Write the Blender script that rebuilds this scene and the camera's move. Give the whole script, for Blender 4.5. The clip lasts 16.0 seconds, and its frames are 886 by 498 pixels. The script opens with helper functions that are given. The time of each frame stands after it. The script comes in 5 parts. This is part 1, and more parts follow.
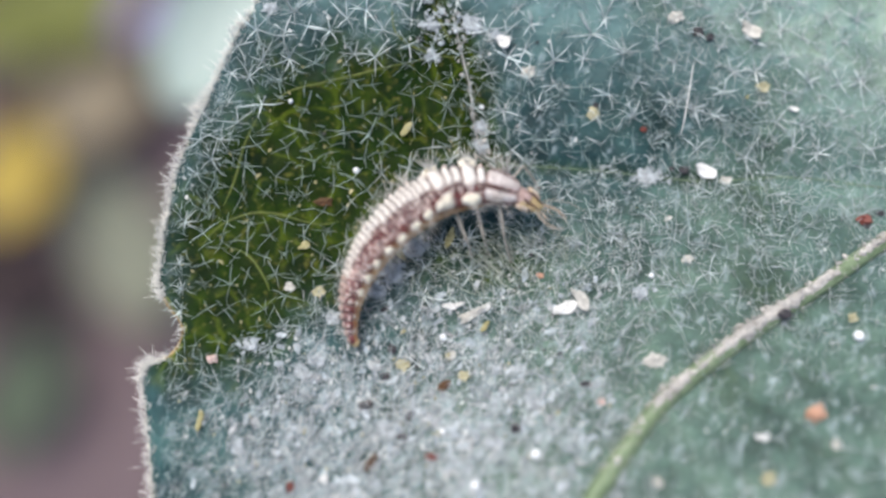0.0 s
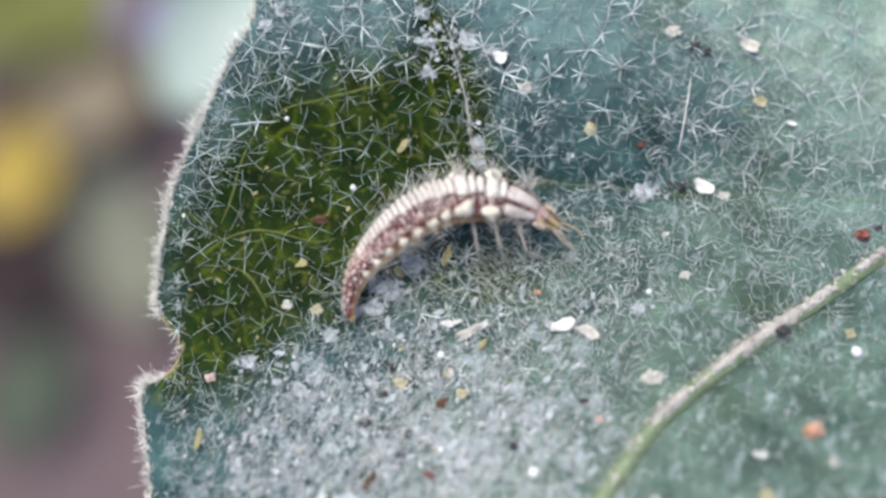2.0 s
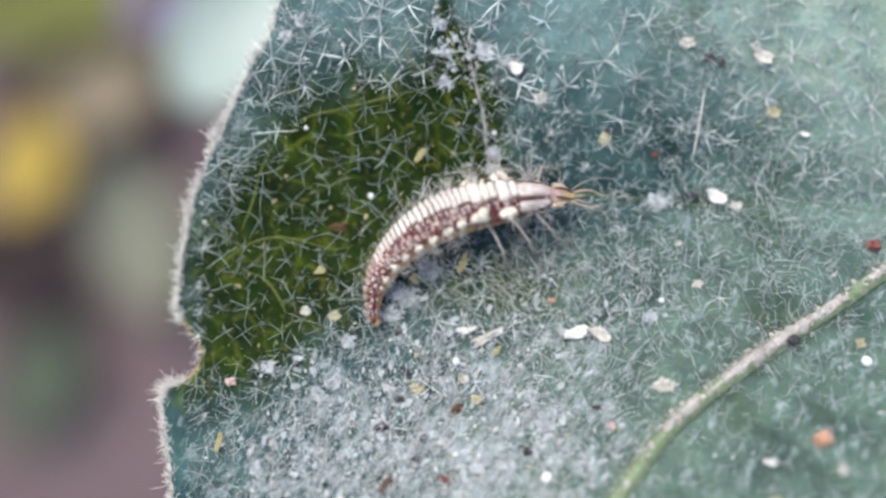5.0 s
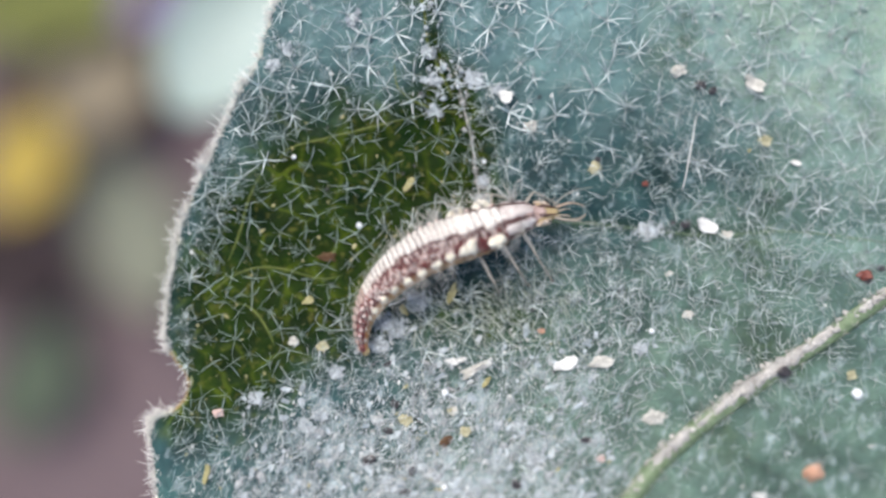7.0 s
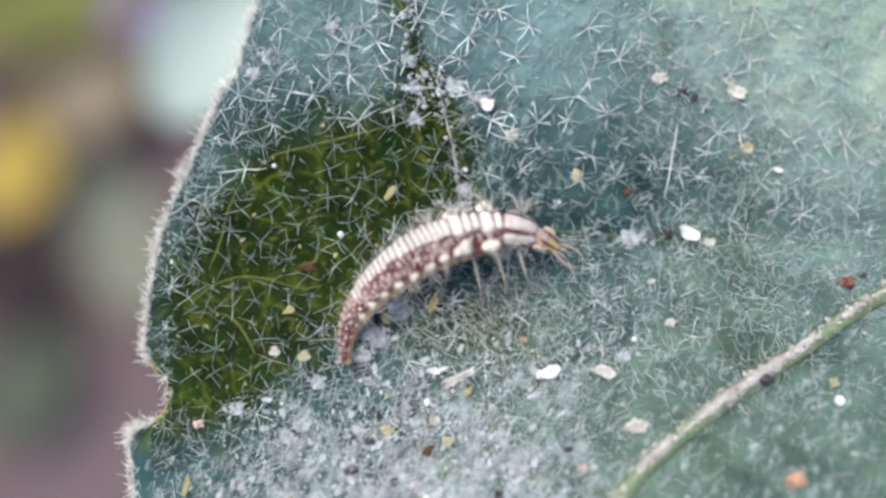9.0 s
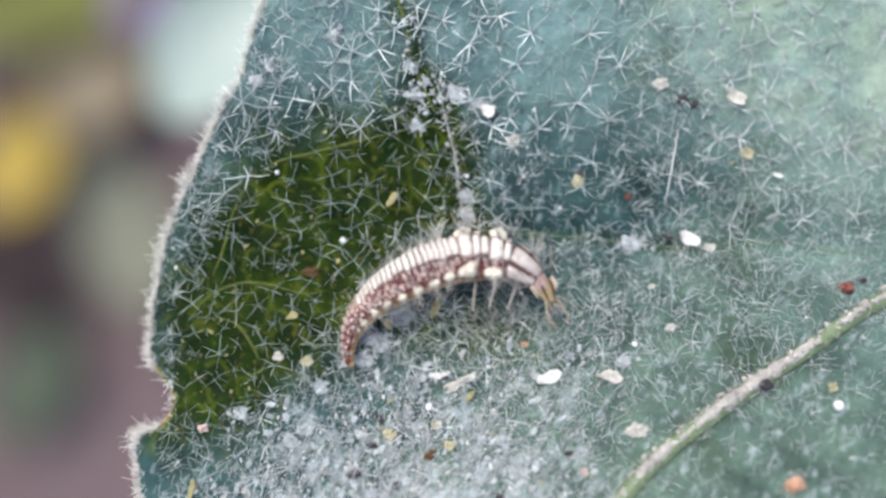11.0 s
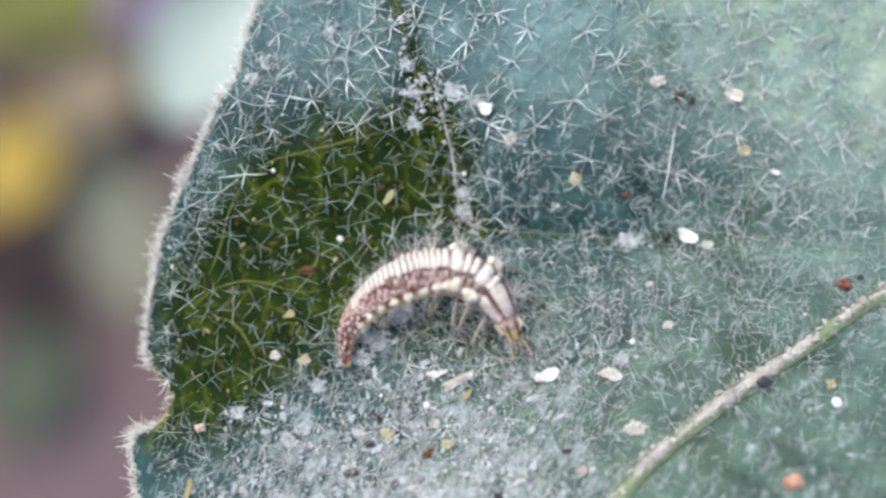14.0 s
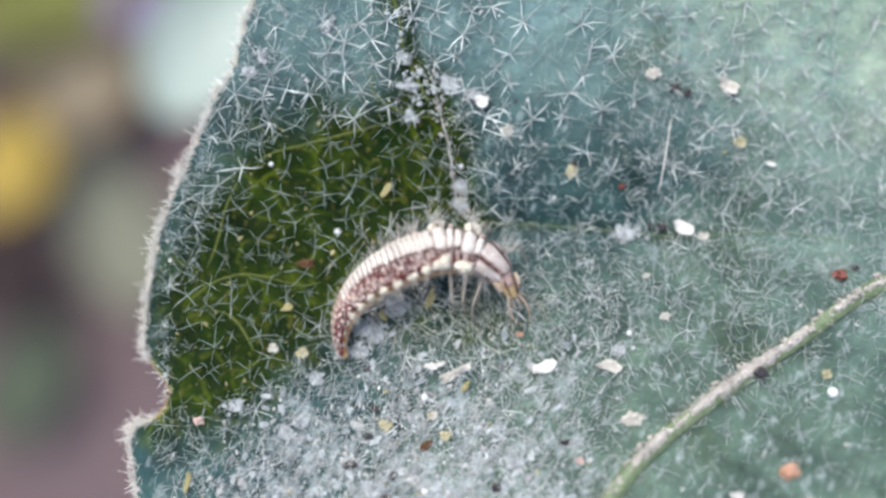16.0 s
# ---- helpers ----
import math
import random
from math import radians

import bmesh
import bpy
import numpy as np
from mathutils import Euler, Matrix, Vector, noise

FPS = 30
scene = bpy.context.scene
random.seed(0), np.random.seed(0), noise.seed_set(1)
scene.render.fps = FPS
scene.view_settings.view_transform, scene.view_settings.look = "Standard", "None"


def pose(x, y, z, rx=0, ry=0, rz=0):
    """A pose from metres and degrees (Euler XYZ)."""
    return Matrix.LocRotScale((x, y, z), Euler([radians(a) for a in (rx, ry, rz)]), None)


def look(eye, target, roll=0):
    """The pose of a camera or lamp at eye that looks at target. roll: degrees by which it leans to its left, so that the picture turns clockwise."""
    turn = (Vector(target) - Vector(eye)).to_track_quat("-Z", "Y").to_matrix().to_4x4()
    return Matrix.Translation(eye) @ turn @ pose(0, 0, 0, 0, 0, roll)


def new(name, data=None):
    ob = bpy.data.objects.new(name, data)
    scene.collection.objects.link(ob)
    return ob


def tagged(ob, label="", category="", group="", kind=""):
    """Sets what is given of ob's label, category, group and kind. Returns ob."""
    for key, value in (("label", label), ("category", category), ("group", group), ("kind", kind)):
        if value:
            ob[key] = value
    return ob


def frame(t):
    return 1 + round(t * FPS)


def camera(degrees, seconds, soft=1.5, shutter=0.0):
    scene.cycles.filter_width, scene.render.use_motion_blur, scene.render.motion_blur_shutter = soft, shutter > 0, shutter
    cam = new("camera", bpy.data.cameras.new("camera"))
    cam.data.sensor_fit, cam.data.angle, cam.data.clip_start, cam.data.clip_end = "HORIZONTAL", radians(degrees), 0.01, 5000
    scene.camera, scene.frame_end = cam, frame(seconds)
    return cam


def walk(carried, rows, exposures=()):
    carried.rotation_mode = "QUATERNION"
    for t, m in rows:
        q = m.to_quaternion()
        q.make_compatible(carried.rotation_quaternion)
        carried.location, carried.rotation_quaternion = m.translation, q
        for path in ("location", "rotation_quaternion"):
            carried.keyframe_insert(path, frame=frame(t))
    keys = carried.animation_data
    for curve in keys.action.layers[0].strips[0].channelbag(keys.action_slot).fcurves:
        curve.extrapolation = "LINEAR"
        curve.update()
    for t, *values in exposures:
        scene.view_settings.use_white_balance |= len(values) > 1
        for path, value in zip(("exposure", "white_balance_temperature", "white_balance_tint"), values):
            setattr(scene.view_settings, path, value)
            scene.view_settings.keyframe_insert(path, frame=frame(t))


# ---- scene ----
# ---- camera and its way ----
MM = 0.001
LEAF_Z = 0.15          # the leaf hangs 15 cm over the soil
cam = camera(56.0, 16.0, soft=2.8)
cam.data.dof.use_dof = True
cam.data.dof.focus_distance = 0.0251
cam.data.dof.aperture_fstop = 12.0
ROWS = [
    (0, -0.050, -4.122, 174.862, 9.502, -0.211, 0.284),
    (0.5, 0.042, -3.787, 174.850, 9.033, -0.182, 0.215),
    (1, 0.065, -3.675, 175.020, 8.999, 0.064, 0.213),
    (1.5, 0.094, -3.370, 175.006, 8.741, -0.001, 0.119),
    (2, 0.059, -3.343, 174.979, 8.882, -0.093, 0.004),
    (2.5, -0.251, -3.661, 174.914, 9.524, -0.224, 0.193),
    (3, 0.016, -2.978, 175.001, 8.837, 0.150, 0.179),
    (3.2, 0.026, -3.116, 175.176, 8.707, 0.206, 0.241),
    (5.3, -0.161, -2.761, 175.480, 8.246, 0.485, 0.453),
    (5.5, 0.146, -2.202, 175.358, 8.313, 0.213, 0.481),
    (6, -0.040, -2.355, 175.280, 8.855, 0.109, 0.597),
    (6.5, 0.065, -2.075, 175.339, 8.404, 0.217, 0.559),
    (7, 0.140, -1.739, 175.458, 7.771, 0.393, 0.385),
    (7.5, 0.218, -1.721, 175.403, 7.818, 0.184, 0.262),
    (8, 0.481, -1.396, 175.459, 7.507, 0.222, 0.094),
    (8.5, 0.514, -1.381, 175.425, 7.660, 0.035, 0.011),
    (9, 0.488, -1.592, 175.356, 8.068, -0.040, 0.060),
    (9.2, 0.462, -1.536, 175.403, 7.984, 0.014, 0.069),
    (11.3, 0.575, -1.200, 175.604, 7.456, 0.241, 0.020),
    (11.5, 0.580, -1.215, 175.599, 7.419, 0.239, 0.031),
    (12, 0.505, -1.480, 175.493, 7.914, -0.091, -0.041),
    (12.5, 0.418, -1.738, 175.449, 8.437, -0.252, 0.041),
    (13, 0.436, -1.542, 175.519, 8.140, -0.085, -0.015),
    (13.5, 0.480, -1.259, 175.518, 7.501, 0.004, -0.105),
    (14, 0.543, -1.235, 175.536, 7.477, 0.043, -0.182),
    (14.5, 0.671, -1.020, 175.529, 7.182, -0.066, -0.303),
    (15, 0.706, -1.334, 175.512, 7.681, -0.147, -0.328),
    (15.5, 0.627, -1.376, 175.561, 7.659, -0.085, -0.301),
    (16, 0.538, -1.468, 175.582, 7.469, -0.122, -0.428),
]
walk(cam, [(t, pose(x * MM, y * MM, z * MM, rx, ry, rz)) for t, x, y, z, rx, ry, rz in ROWS], exposures=[(0.0, 0.54), (3.0, 0.54), (5.5, 0.55), (16.0, 0.57)])

# ---- world and sun: a bright, thinly clouded sky ----
world = bpy.data.worlds.new("sky")
scene.world = world
world.use_nodes = True
wn = world.node_tree
sky = wn.nodes.new("ShaderNodeTexSky")
sky.sky_type = "NISHITA"
sky.sun_disc = False
sky.sun_elevation, sky.sun_rotation = radians(61), radians(-37)
sky.air_density, sky.dust_density = 1.0, 3.0
wn.links.new(sky.outputs[0], wn.nodes["Background"].inputs[0])
wn.nodes["Background"].inputs[1].default_value = 0.13
sun_data = bpy.data.lights.new("sun", "SUN")
sun_data.energy, sun_data.angle, sun_data.color = 2.0, radians(42), (1.0, 0.95, 0.88)
sun = new("sun", sun_data)
sun.matrix_world = look((-0.3, 0.4, 0.9), (0, 0, 0))


# ---- materials ----
def material(name, rough=0.6, spec=0.4):
    m = bpy.data.materials.new(name)
    m.use_nodes = True
    b = m.node_tree.nodes["Principled BSDF"]
    b.inputs["Roughness"].default_value = rough
    b.inputs["Specular IOR Level"].default_value = spec
    return m, m.node_tree, b


def noise_node(nt, scale, detail=3.0, coords="Object", rough=0.55):
    c = nt.nodes.new("ShaderNodeTexCoord")
    n = nt.nodes.new("ShaderNodeTexNoise")
    n.inputs["Scale"].default_value = scale
    n.inputs["Detail"].default_value = detail
    n.inputs["Roughness"].default_value = rough
    nt.links.new(c.outputs[coords], n.inputs["Vector"])
    return n.outputs["Fac"]


def streak_node(nt, scale, angle, long):
    """Noise drawn out along one direction of the leaf."""
    c = nt.nodes.new("ShaderNodeTexCoord")
    mp = nt.nodes.new("ShaderNodeMapping")
    mp.vector_type = "TEXTURE"
    mp.inputs["Rotation"].default_value = (0, 0, angle)
    mp.inputs["Scale"].default_value = (long, 1, 1)
    n = nt.nodes.new("ShaderNodeTexNoise")
    n.inputs["Scale"].default_value, n.inputs["Detail"].default_value, n.inputs["Roughness"].default_value = scale, 4, 0.6
    nt.links.new(c.outputs["Object"], mp.inputs[0])
    nt.links.new(mp.outputs[0], n.inputs["Vector"])
    return n.outputs["Fac"]


def net_node(nt, scale, wobble):
    """Distance to the edges of uneven cells, as the net of small veins in a leaf."""
    c = nt.nodes.new("ShaderNodeTexCoord")
    n = nt.nodes.new("ShaderNodeTexNoise")
    n.inputs["Scale"].default_value, n.inputs["Detail"].default_value = scale * 0.8, 2
    nt.links.new(c.outputs["Object"], n.inputs["Vector"])
    off = nt.nodes.new("ShaderNodeVectorMath")
    off.operation = "MULTIPLY_ADD"
    nt.links.new(n.outputs["Color"], off.inputs[0])
    off.inputs[1].default_value = (wobble,) * 3
    nt.links.new(c.outputs["Object"], off.inputs[2])
    v = nt.nodes.new("ShaderNodeTexVoronoi")
    v.feature = "DISTANCE_TO_EDGE"
    v.inputs["Scale"].default_value = scale
    nt.links.new(off.outputs[0], v.inputs["Vector"])
    return v.outputs["Distance"]


def ramp(nt, fac, stops):
    r = nt.nodes.new("ShaderNodeValToRGB")
    while len(r.color_ramp.elements) < len(stops):
        r.color_ramp.elements.new(0.5)
    for e, (p, c) in zip(r.color_ramp.elements, stops):
        e.position, e.color = p, (*c, 1) if len(c) == 3 else c
    nt.links.new(fac, r.inputs[0])
    return r.outputs[0]


def mix(nt, fac, a, b, how="MIX"):
    n = nt.nodes.new("ShaderNodeMix")
    n.data_type, n.blend_type = "RGBA", how
    for sock, v in ((n.inputs[0], fac), (n.inputs[6], a), (n.inputs[7], b)):
        if isinstance(v, (int, float)):
            sock.default_value = v
        elif isinstance(v, tuple):
            sock.default_value = (*v, 1)
        else:
            nt.links.new(v, sock)
    return n.outputs[2]


def bump(nt, b, fac, strength, distance):
    n = nt.nodes.new("ShaderNodeBump")
    n.inputs["Strength"].default_value = strength
    n.inputs["Distance"].default_value = distance
    nt.links.new(fac, n.inputs["Height"])
    nt.links.new(n.outputs[0], b.inputs["Normal"])


def simple(name, dark, light, scale, rough=0.6, spec=0.4, relief=0.3, depth=0.00003, random_tint=0.0, through_light=0.0, island_tint=0.0):
    """A material of two noisy tones, with fine relief."""
    m, nt, b = material(name, rough, spec)
    col = ramp(nt, noise_node(nt, scale, 4), [(0.32, dark), (0.68, light)])
    fine = noise_node(nt, scale * 5, 2)
    col = mix(nt, 0.35, col, ramp(nt, fine, [(0.3, tuple(0.55 * v for v in dark)), (0.7, tuple(min(1, 1.15 * v) for v in light))]))
    if random_tint:
        o = nt.nodes.new("ShaderNodeObjectInfo")
        hsv = nt.nodes.new("ShaderNodeHueSaturation")
        mr = nt.nodes.new("ShaderNodeMapRange")
        mr.inputs[3].default_value, mr.inputs[4].default_value = 1 - random_tint, 1 + random_tint
        nt.links.new(o.outputs["Random"], mr.inputs[0])
        nt.links.new(mr.outputs[0], hsv.inputs["Value"])
        nt.links.new(col, hsv.inputs["Color"])
        col = hsv.outputs[0]
    if island_tint:
        g = nt.nodes.new("ShaderNodeNewGeometry")
        hsv = nt.nodes.new("ShaderNodeHueSaturation")
        mr = nt.nodes.new("ShaderNodeMapRange")
        mr.inputs[3].default_value, mr.inputs[4].default_value = 1 - island_tint, 1 + island_tint
        nt.links.new(g.outputs["Random Per Island"], mr.inputs[0])
        nt.links.new(mr.outputs[0], hsv.inputs["Value"])
        nt.links.new(col, hsv.inputs["Color"])
        col = hsv.outputs[0]
    nt.links.new(col, b.inputs["Base Color"])
    if relief:
        bump(nt, b, fine, relief, depth)
    if through_light:
        t = nt.nodes.new("ShaderNodeBsdfTranslucent")
        nt.links.new(col, t.inputs[0])
        s = nt.nodes.new("ShaderNodeMixShader")
        s.inputs[0].default_value = through_light
        nt.links.new(b.outputs[0], s.inputs[1])
        nt.links.new(t.outputs[0], s.inputs[2])
        nt.links.new(s.outputs[0], nt.nodes["Material Output"].inputs[0])
    return m


def leaf_material():
    """Blue-grey waxy bloom over green tissue; worn off where its mask attribute is low, which also carries painted
    shade.
    """
    m, nt, b = material("felted_leaf", 0.55, 0.22)
    wax_shade = nt.nodes.new("ShaderNodeAttribute")
    wax_shade.attribute_name = "wax_shade"
    dust = nt.nodes.new("ShaderNodeAttribute")
    dust.attribute_name = "dust"
    tone = nt.nodes.new("ShaderNodeAttribute")
    tone.attribute_name = "tone"
    big = noise_node(nt, 420, 4)
    blotch = noise_node(nt, 1300, 4, rough=0.65)
    cell = noise_node(nt, 2600, 3)
    grain = noise_node(nt, 9000, 2)
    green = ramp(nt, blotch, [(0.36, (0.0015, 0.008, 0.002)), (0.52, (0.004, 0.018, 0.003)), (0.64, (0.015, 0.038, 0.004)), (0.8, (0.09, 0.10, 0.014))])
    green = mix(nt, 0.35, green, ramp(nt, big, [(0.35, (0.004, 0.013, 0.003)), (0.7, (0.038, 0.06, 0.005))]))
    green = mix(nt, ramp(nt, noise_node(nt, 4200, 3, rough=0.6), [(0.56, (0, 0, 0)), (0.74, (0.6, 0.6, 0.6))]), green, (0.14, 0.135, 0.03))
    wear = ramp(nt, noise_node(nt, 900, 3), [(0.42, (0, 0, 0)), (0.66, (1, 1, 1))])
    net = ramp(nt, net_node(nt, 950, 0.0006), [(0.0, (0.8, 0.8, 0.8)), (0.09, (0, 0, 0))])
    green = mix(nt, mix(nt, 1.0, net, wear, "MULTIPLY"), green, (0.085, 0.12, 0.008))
    deep = ramp(nt, big, [(0.28, (0.013, 0.043, 0.048)), (0.5, (0.023, 0.071, 0.076)), (0.72, (0.052, 0.123, 0.119))])
    pallid = ramp(nt, big, [(0.28, (0.058, 0.108, 0.085)), (0.5, (0.092, 0.158, 0.128)), (0.72, (0.14, 0.222, 0.168))])
    bloom = mix(nt, tone.outputs["Fac"], deep, pallid)
    bloom = mix(nt, 0.75, bloom, mix(nt, 1.0, bloom, ramp(nt, noise_node(nt, 800, 5, rough=0.6), [(0.36, (0.5, 0.52, 0.52)), (0.62, (1.12, 1.12, 1.1))]), "MULTIPLY"))
    bloom = mix(nt, 0.5, bloom, mix(nt, 1.0, bloom, ramp(nt, cell, [(0.3, (0.35, 0.35, 0.36)), (0.7, (1.0, 1.0, 1.0))]), "MULTIPLY"))
    col = mix(nt, wax_shade.outputs["Fac"], green, bloom)
    fleck = nt.nodes.new("ShaderNodeMath")
    fleck.operation = "MULTIPLY_ADD"
    nt.links.new(dust.outputs["Fac"], fleck.inputs[0])
    fleck.inputs[1].default_value = 0.27
    nt.links.new(streak_node(nt, 3200, 1.0, 1.7), fleck.inputs[2])
    col = mix(nt, mix(nt, 1.0, ramp(nt, fleck.outputs[0], [(0.56, (0, 0, 0)), (0.88, (1, 1, 1))]), wax_shade.outputs["Fac"], "MULTIPLY"), col, (0.43, 0.505, 0.53))
    # bluish haze over the far leaf, a sheen mixed into the base colour
    haze = nt.nodes.new("ShaderNodeAttribute")
    haze.attribute_name = "haze"
    col = mix(nt, haze.outputs["Fac"], col, ramp(nt, big, [(0.3, (0.185, 0.335, 0.335)), (0.7, (0.31, 0.48, 0.465))]))
    faded = nt.nodes.new("ShaderNodeAttribute")
    faded.attribute_name = "faded"
    col = mix(nt, faded.outputs["Fac"], col, ramp(nt, big, [(0.3, (0.25, 0.35, 0.25)), (0.7, (0.46, 0.56, 0.42))]))
    col = mix(nt, 0.25, col, ramp(nt, grain, [(0.3, (0.3, 0.3, 0.3)), (0.7, (0.75, 0.75, 0.75))]), "OVERLAY")
    nt.links.new(col, b.inputs["Base Color"])
    nt.links.new(ramp(nt, wax_shade.outputs["Fac"], [(0.0, (0.06, 0.06, 0.06)), (1.0, (0.25, 0.25, 0.25))]), b.inputs["Specular IOR Level"])
    nt.links.new(ramp(nt, cell, [(0.3, (0.45, 0.45, 0.45)), (0.7, (0.7, 0.7, 0.7))]), b.inputs["Roughness"])
    bump(nt, b, cell, 0.6, 0.00012)
    return m


M_LEAF = leaf_material()
M_HAIR = simple("star_hair_white", (0.58, 0.68, 0.66), (0.88, 0.95, 0.93), 3000, 0.25, 0.6, 0.0, random_tint=0.2, island_tint=0.35)
M_WORN = simple("star_hair_worn", (0.30, 0.40, 0.37), (0.62, 0.72, 0.68), 3000, 0.3, 0.5, 0.0, random_tint=0.35, island_tint=0.35)
M_STRAW = simple("straw_hair_dull", (0.22, 0.26, 0.21), (0.58, 0.62, 0.54), 3000, 0.4, 0.4, 0.0, island_tint=0.4)
M_FUZZ = simple("fuzz_pale", (0.34, 0.44, 0.43), (0.6, 0.7, 0.69), 3000, 0.35, 0.5, 0.0, island_tint=0.35)
M_FRINGE = simple("fringe_cream", (0.74, 0.72, 0.64), (0.92, 0.9, 0.84), 3000, 0.4, 0.5, 0.0)
M_RIM = simple("rim_cream", (0.36, 0.38, 0.27), (0.72, 0.68, 0.56), 2500, 0.7, 0.3)
M_NOTCH = simple("notch_brown", (0.16, 0.10, 0.04), (0.45, 0.33, 0.16), 2500, 0.7, 0.3)
M_VEIN = simple("vein_green", (0.10, 0.15, 0.075), (0.21, 0.28, 0.16), 1500, 0.5, 0.4)
M_CRUST = simple("vein_crust_cream", (0.36, 0.345, 0.32), (0.66, 0.63, 0.59), 1500, 0.8, 0.2, 0.8, 0.00015, island_tint=0.2)
M_VEINLET = simple("veinlet_yellow_green", (0.035, 0.06, 0.006), (0.17, 0.20, 0.03), 2500, 0.5, 0.4)
M_SKIN = None


def skin_material():
    m, nt, b = material("larva_maroon", 0.38, 0.5)
    c = nt.nodes.new("ShaderNodeTexCoord")
    sep = nt.nodes.new("ShaderNodeSeparateXYZ")
    nt.links.new(c.outputs["Object"], sep.inputs[0])
    flat = nt.nodes.new("ShaderNodeCombineXYZ")
    nt.links.new(sep.outputs["Y"], flat.inputs["Y"])
    nt.links.new(sep.outputs["Z"], flat.inputs["Z"])
    unit = nt.nodes.new("ShaderNodeVectorMath")
    unit.operation = "NORMALIZE"
    nt.links.new(flat.outputs[0], unit.inputs[0])
    sep2 = nt.nodes.new("ShaderNodeSeparateXYZ")
    nt.links.new(unit.outputs[0], sep2.inputs[0])
    n1 = noise_node(nt, 5200, 3)
    n2 = noise_node(nt, 14000, 2)
    masks = []
    for lo, hi in ((0.0, -0.25), (0.70, 0.82)):
        mr = nt.nodes.new("ShaderNodeMapRange")
        mr.inputs[1].default_value, mr.inputs[2].default_value = lo, hi
        nt.links.new(sep2.outputs["Z"], mr.inputs[0])
        masks.append(mr.outputs[0])
    side = ramp(nt, n1, [(0.3, (0.035, 0.006, 0.007)), (0.5, (0.10, 0.02, 0.02)), (0.64, (0.22, 0.055, 0.05)), (0.82, (0.60, 0.38, 0.32))])
    back = ramp(nt, n1, [(0.32, (0.085, 0.05, 0.045)), (0.6, (0.28, 0.20, 0.18))])
    belly = ramp(nt, n1, [(0.35, (0.22, 0.075, 0.025)), (0.65, (0.60, 0.36, 0.16))])
    col = mix(nt, masks[0], side, belly)
    col = mix(nt, masks[1], col, back)
    col = mix(nt, 0.3, col, ramp(nt, n2, [(0.3, (0.25, 0.25, 0.25)), (0.7, (0.8, 0.8, 0.8))]), "OVERLAY")
    nt.links.new(col, b.inputs["Base Color"])
    b.inputs["Subsurface Weight"].default_value = 0.08
    b.inputs["Subsurface Scale"].default_value = 0.0002
    bump(nt, b, n1, 0.5, 0.00006)
    return m


M_SKIN = skin_material()
M_FOLD = simple("larva_fold_white", (0.50, 0.41, 0.35), (0.90, 0.87, 0.82), 5500, 0.4, 0.5, 0.4, 0.00004, random_tint=0.06)
M_TAILFOLD = simple("larva_fold_pinkish", (0.30, 0.195, 0.16), (0.60, 0.47, 0.41), 6000, 0.4, 0.5, 0.4, 0.00004, random_tint=0.12)
M_THORAX = simple("larva_thorax_pinkish", (0.22, 0.12, 0.10), (0.55, 0.42, 0.38), 4500, 0.4, 0.5, 0.3)
M_PLATE = simple("larva_plate_lilac", (0.34, 0.27, 0.25), (0.76, 0.70, 0.66), 4000, 0.4, 0.5, 0.3)
M_STRIPE = simple("larva_stripe_brown", (0.035, 0.012, 0.010), (0.11, 0.04, 0.035), 5000, 0.45, 0.5, 0.3)
M_WART = simple("larva_wart_cream", (0.72, 0.63, 0.44), (0.95, 0.93, 0.84), 5000, 0.4, 0.5, 0.3)
M_DOT = simple("larva_dot_pink", (0.68, 0.42, 0.36), (0.97, 0.86, 0.80), 6000, 0.4, 0.5, 0.3)
M_BRISTLE = simple("larva_bristle_pale", (0.5, 0.48, 0.44), (0.8, 0.78, 0.74), 6000, 0.3, 0.6, 0.0)
M_HEAD = simple("larva_head_amber", (0.22, 0.15, 0.06), (0.52, 0.41, 0.22), 4000, 0.3, 0.5, 0.3)
M_CHEEK = simple("larva_cheek_pale", (0.38, 0.28, 0.2), (0.66, 0.55, 0.44), 4000, 0.35, 0.5, 0.3)
M_JAW = simple("larva_jaw_brown", (0.3, 0.21, 0.15), (0.55, 0.44, 0.34), 5000, 0.25, 0.6, 0.2)
M_LEG = simple("larva_leg_grey", (0.22, 0.20, 0.16), (0.48, 0.44, 0.38), 5000, 0.35, 0.5, 0.3)
M_EYE = simple("larva_eye_black", (0.006, 0.005, 0.005), (0.03, 0.02, 0.02), 6000, 0.2, 0.6, 0.1)

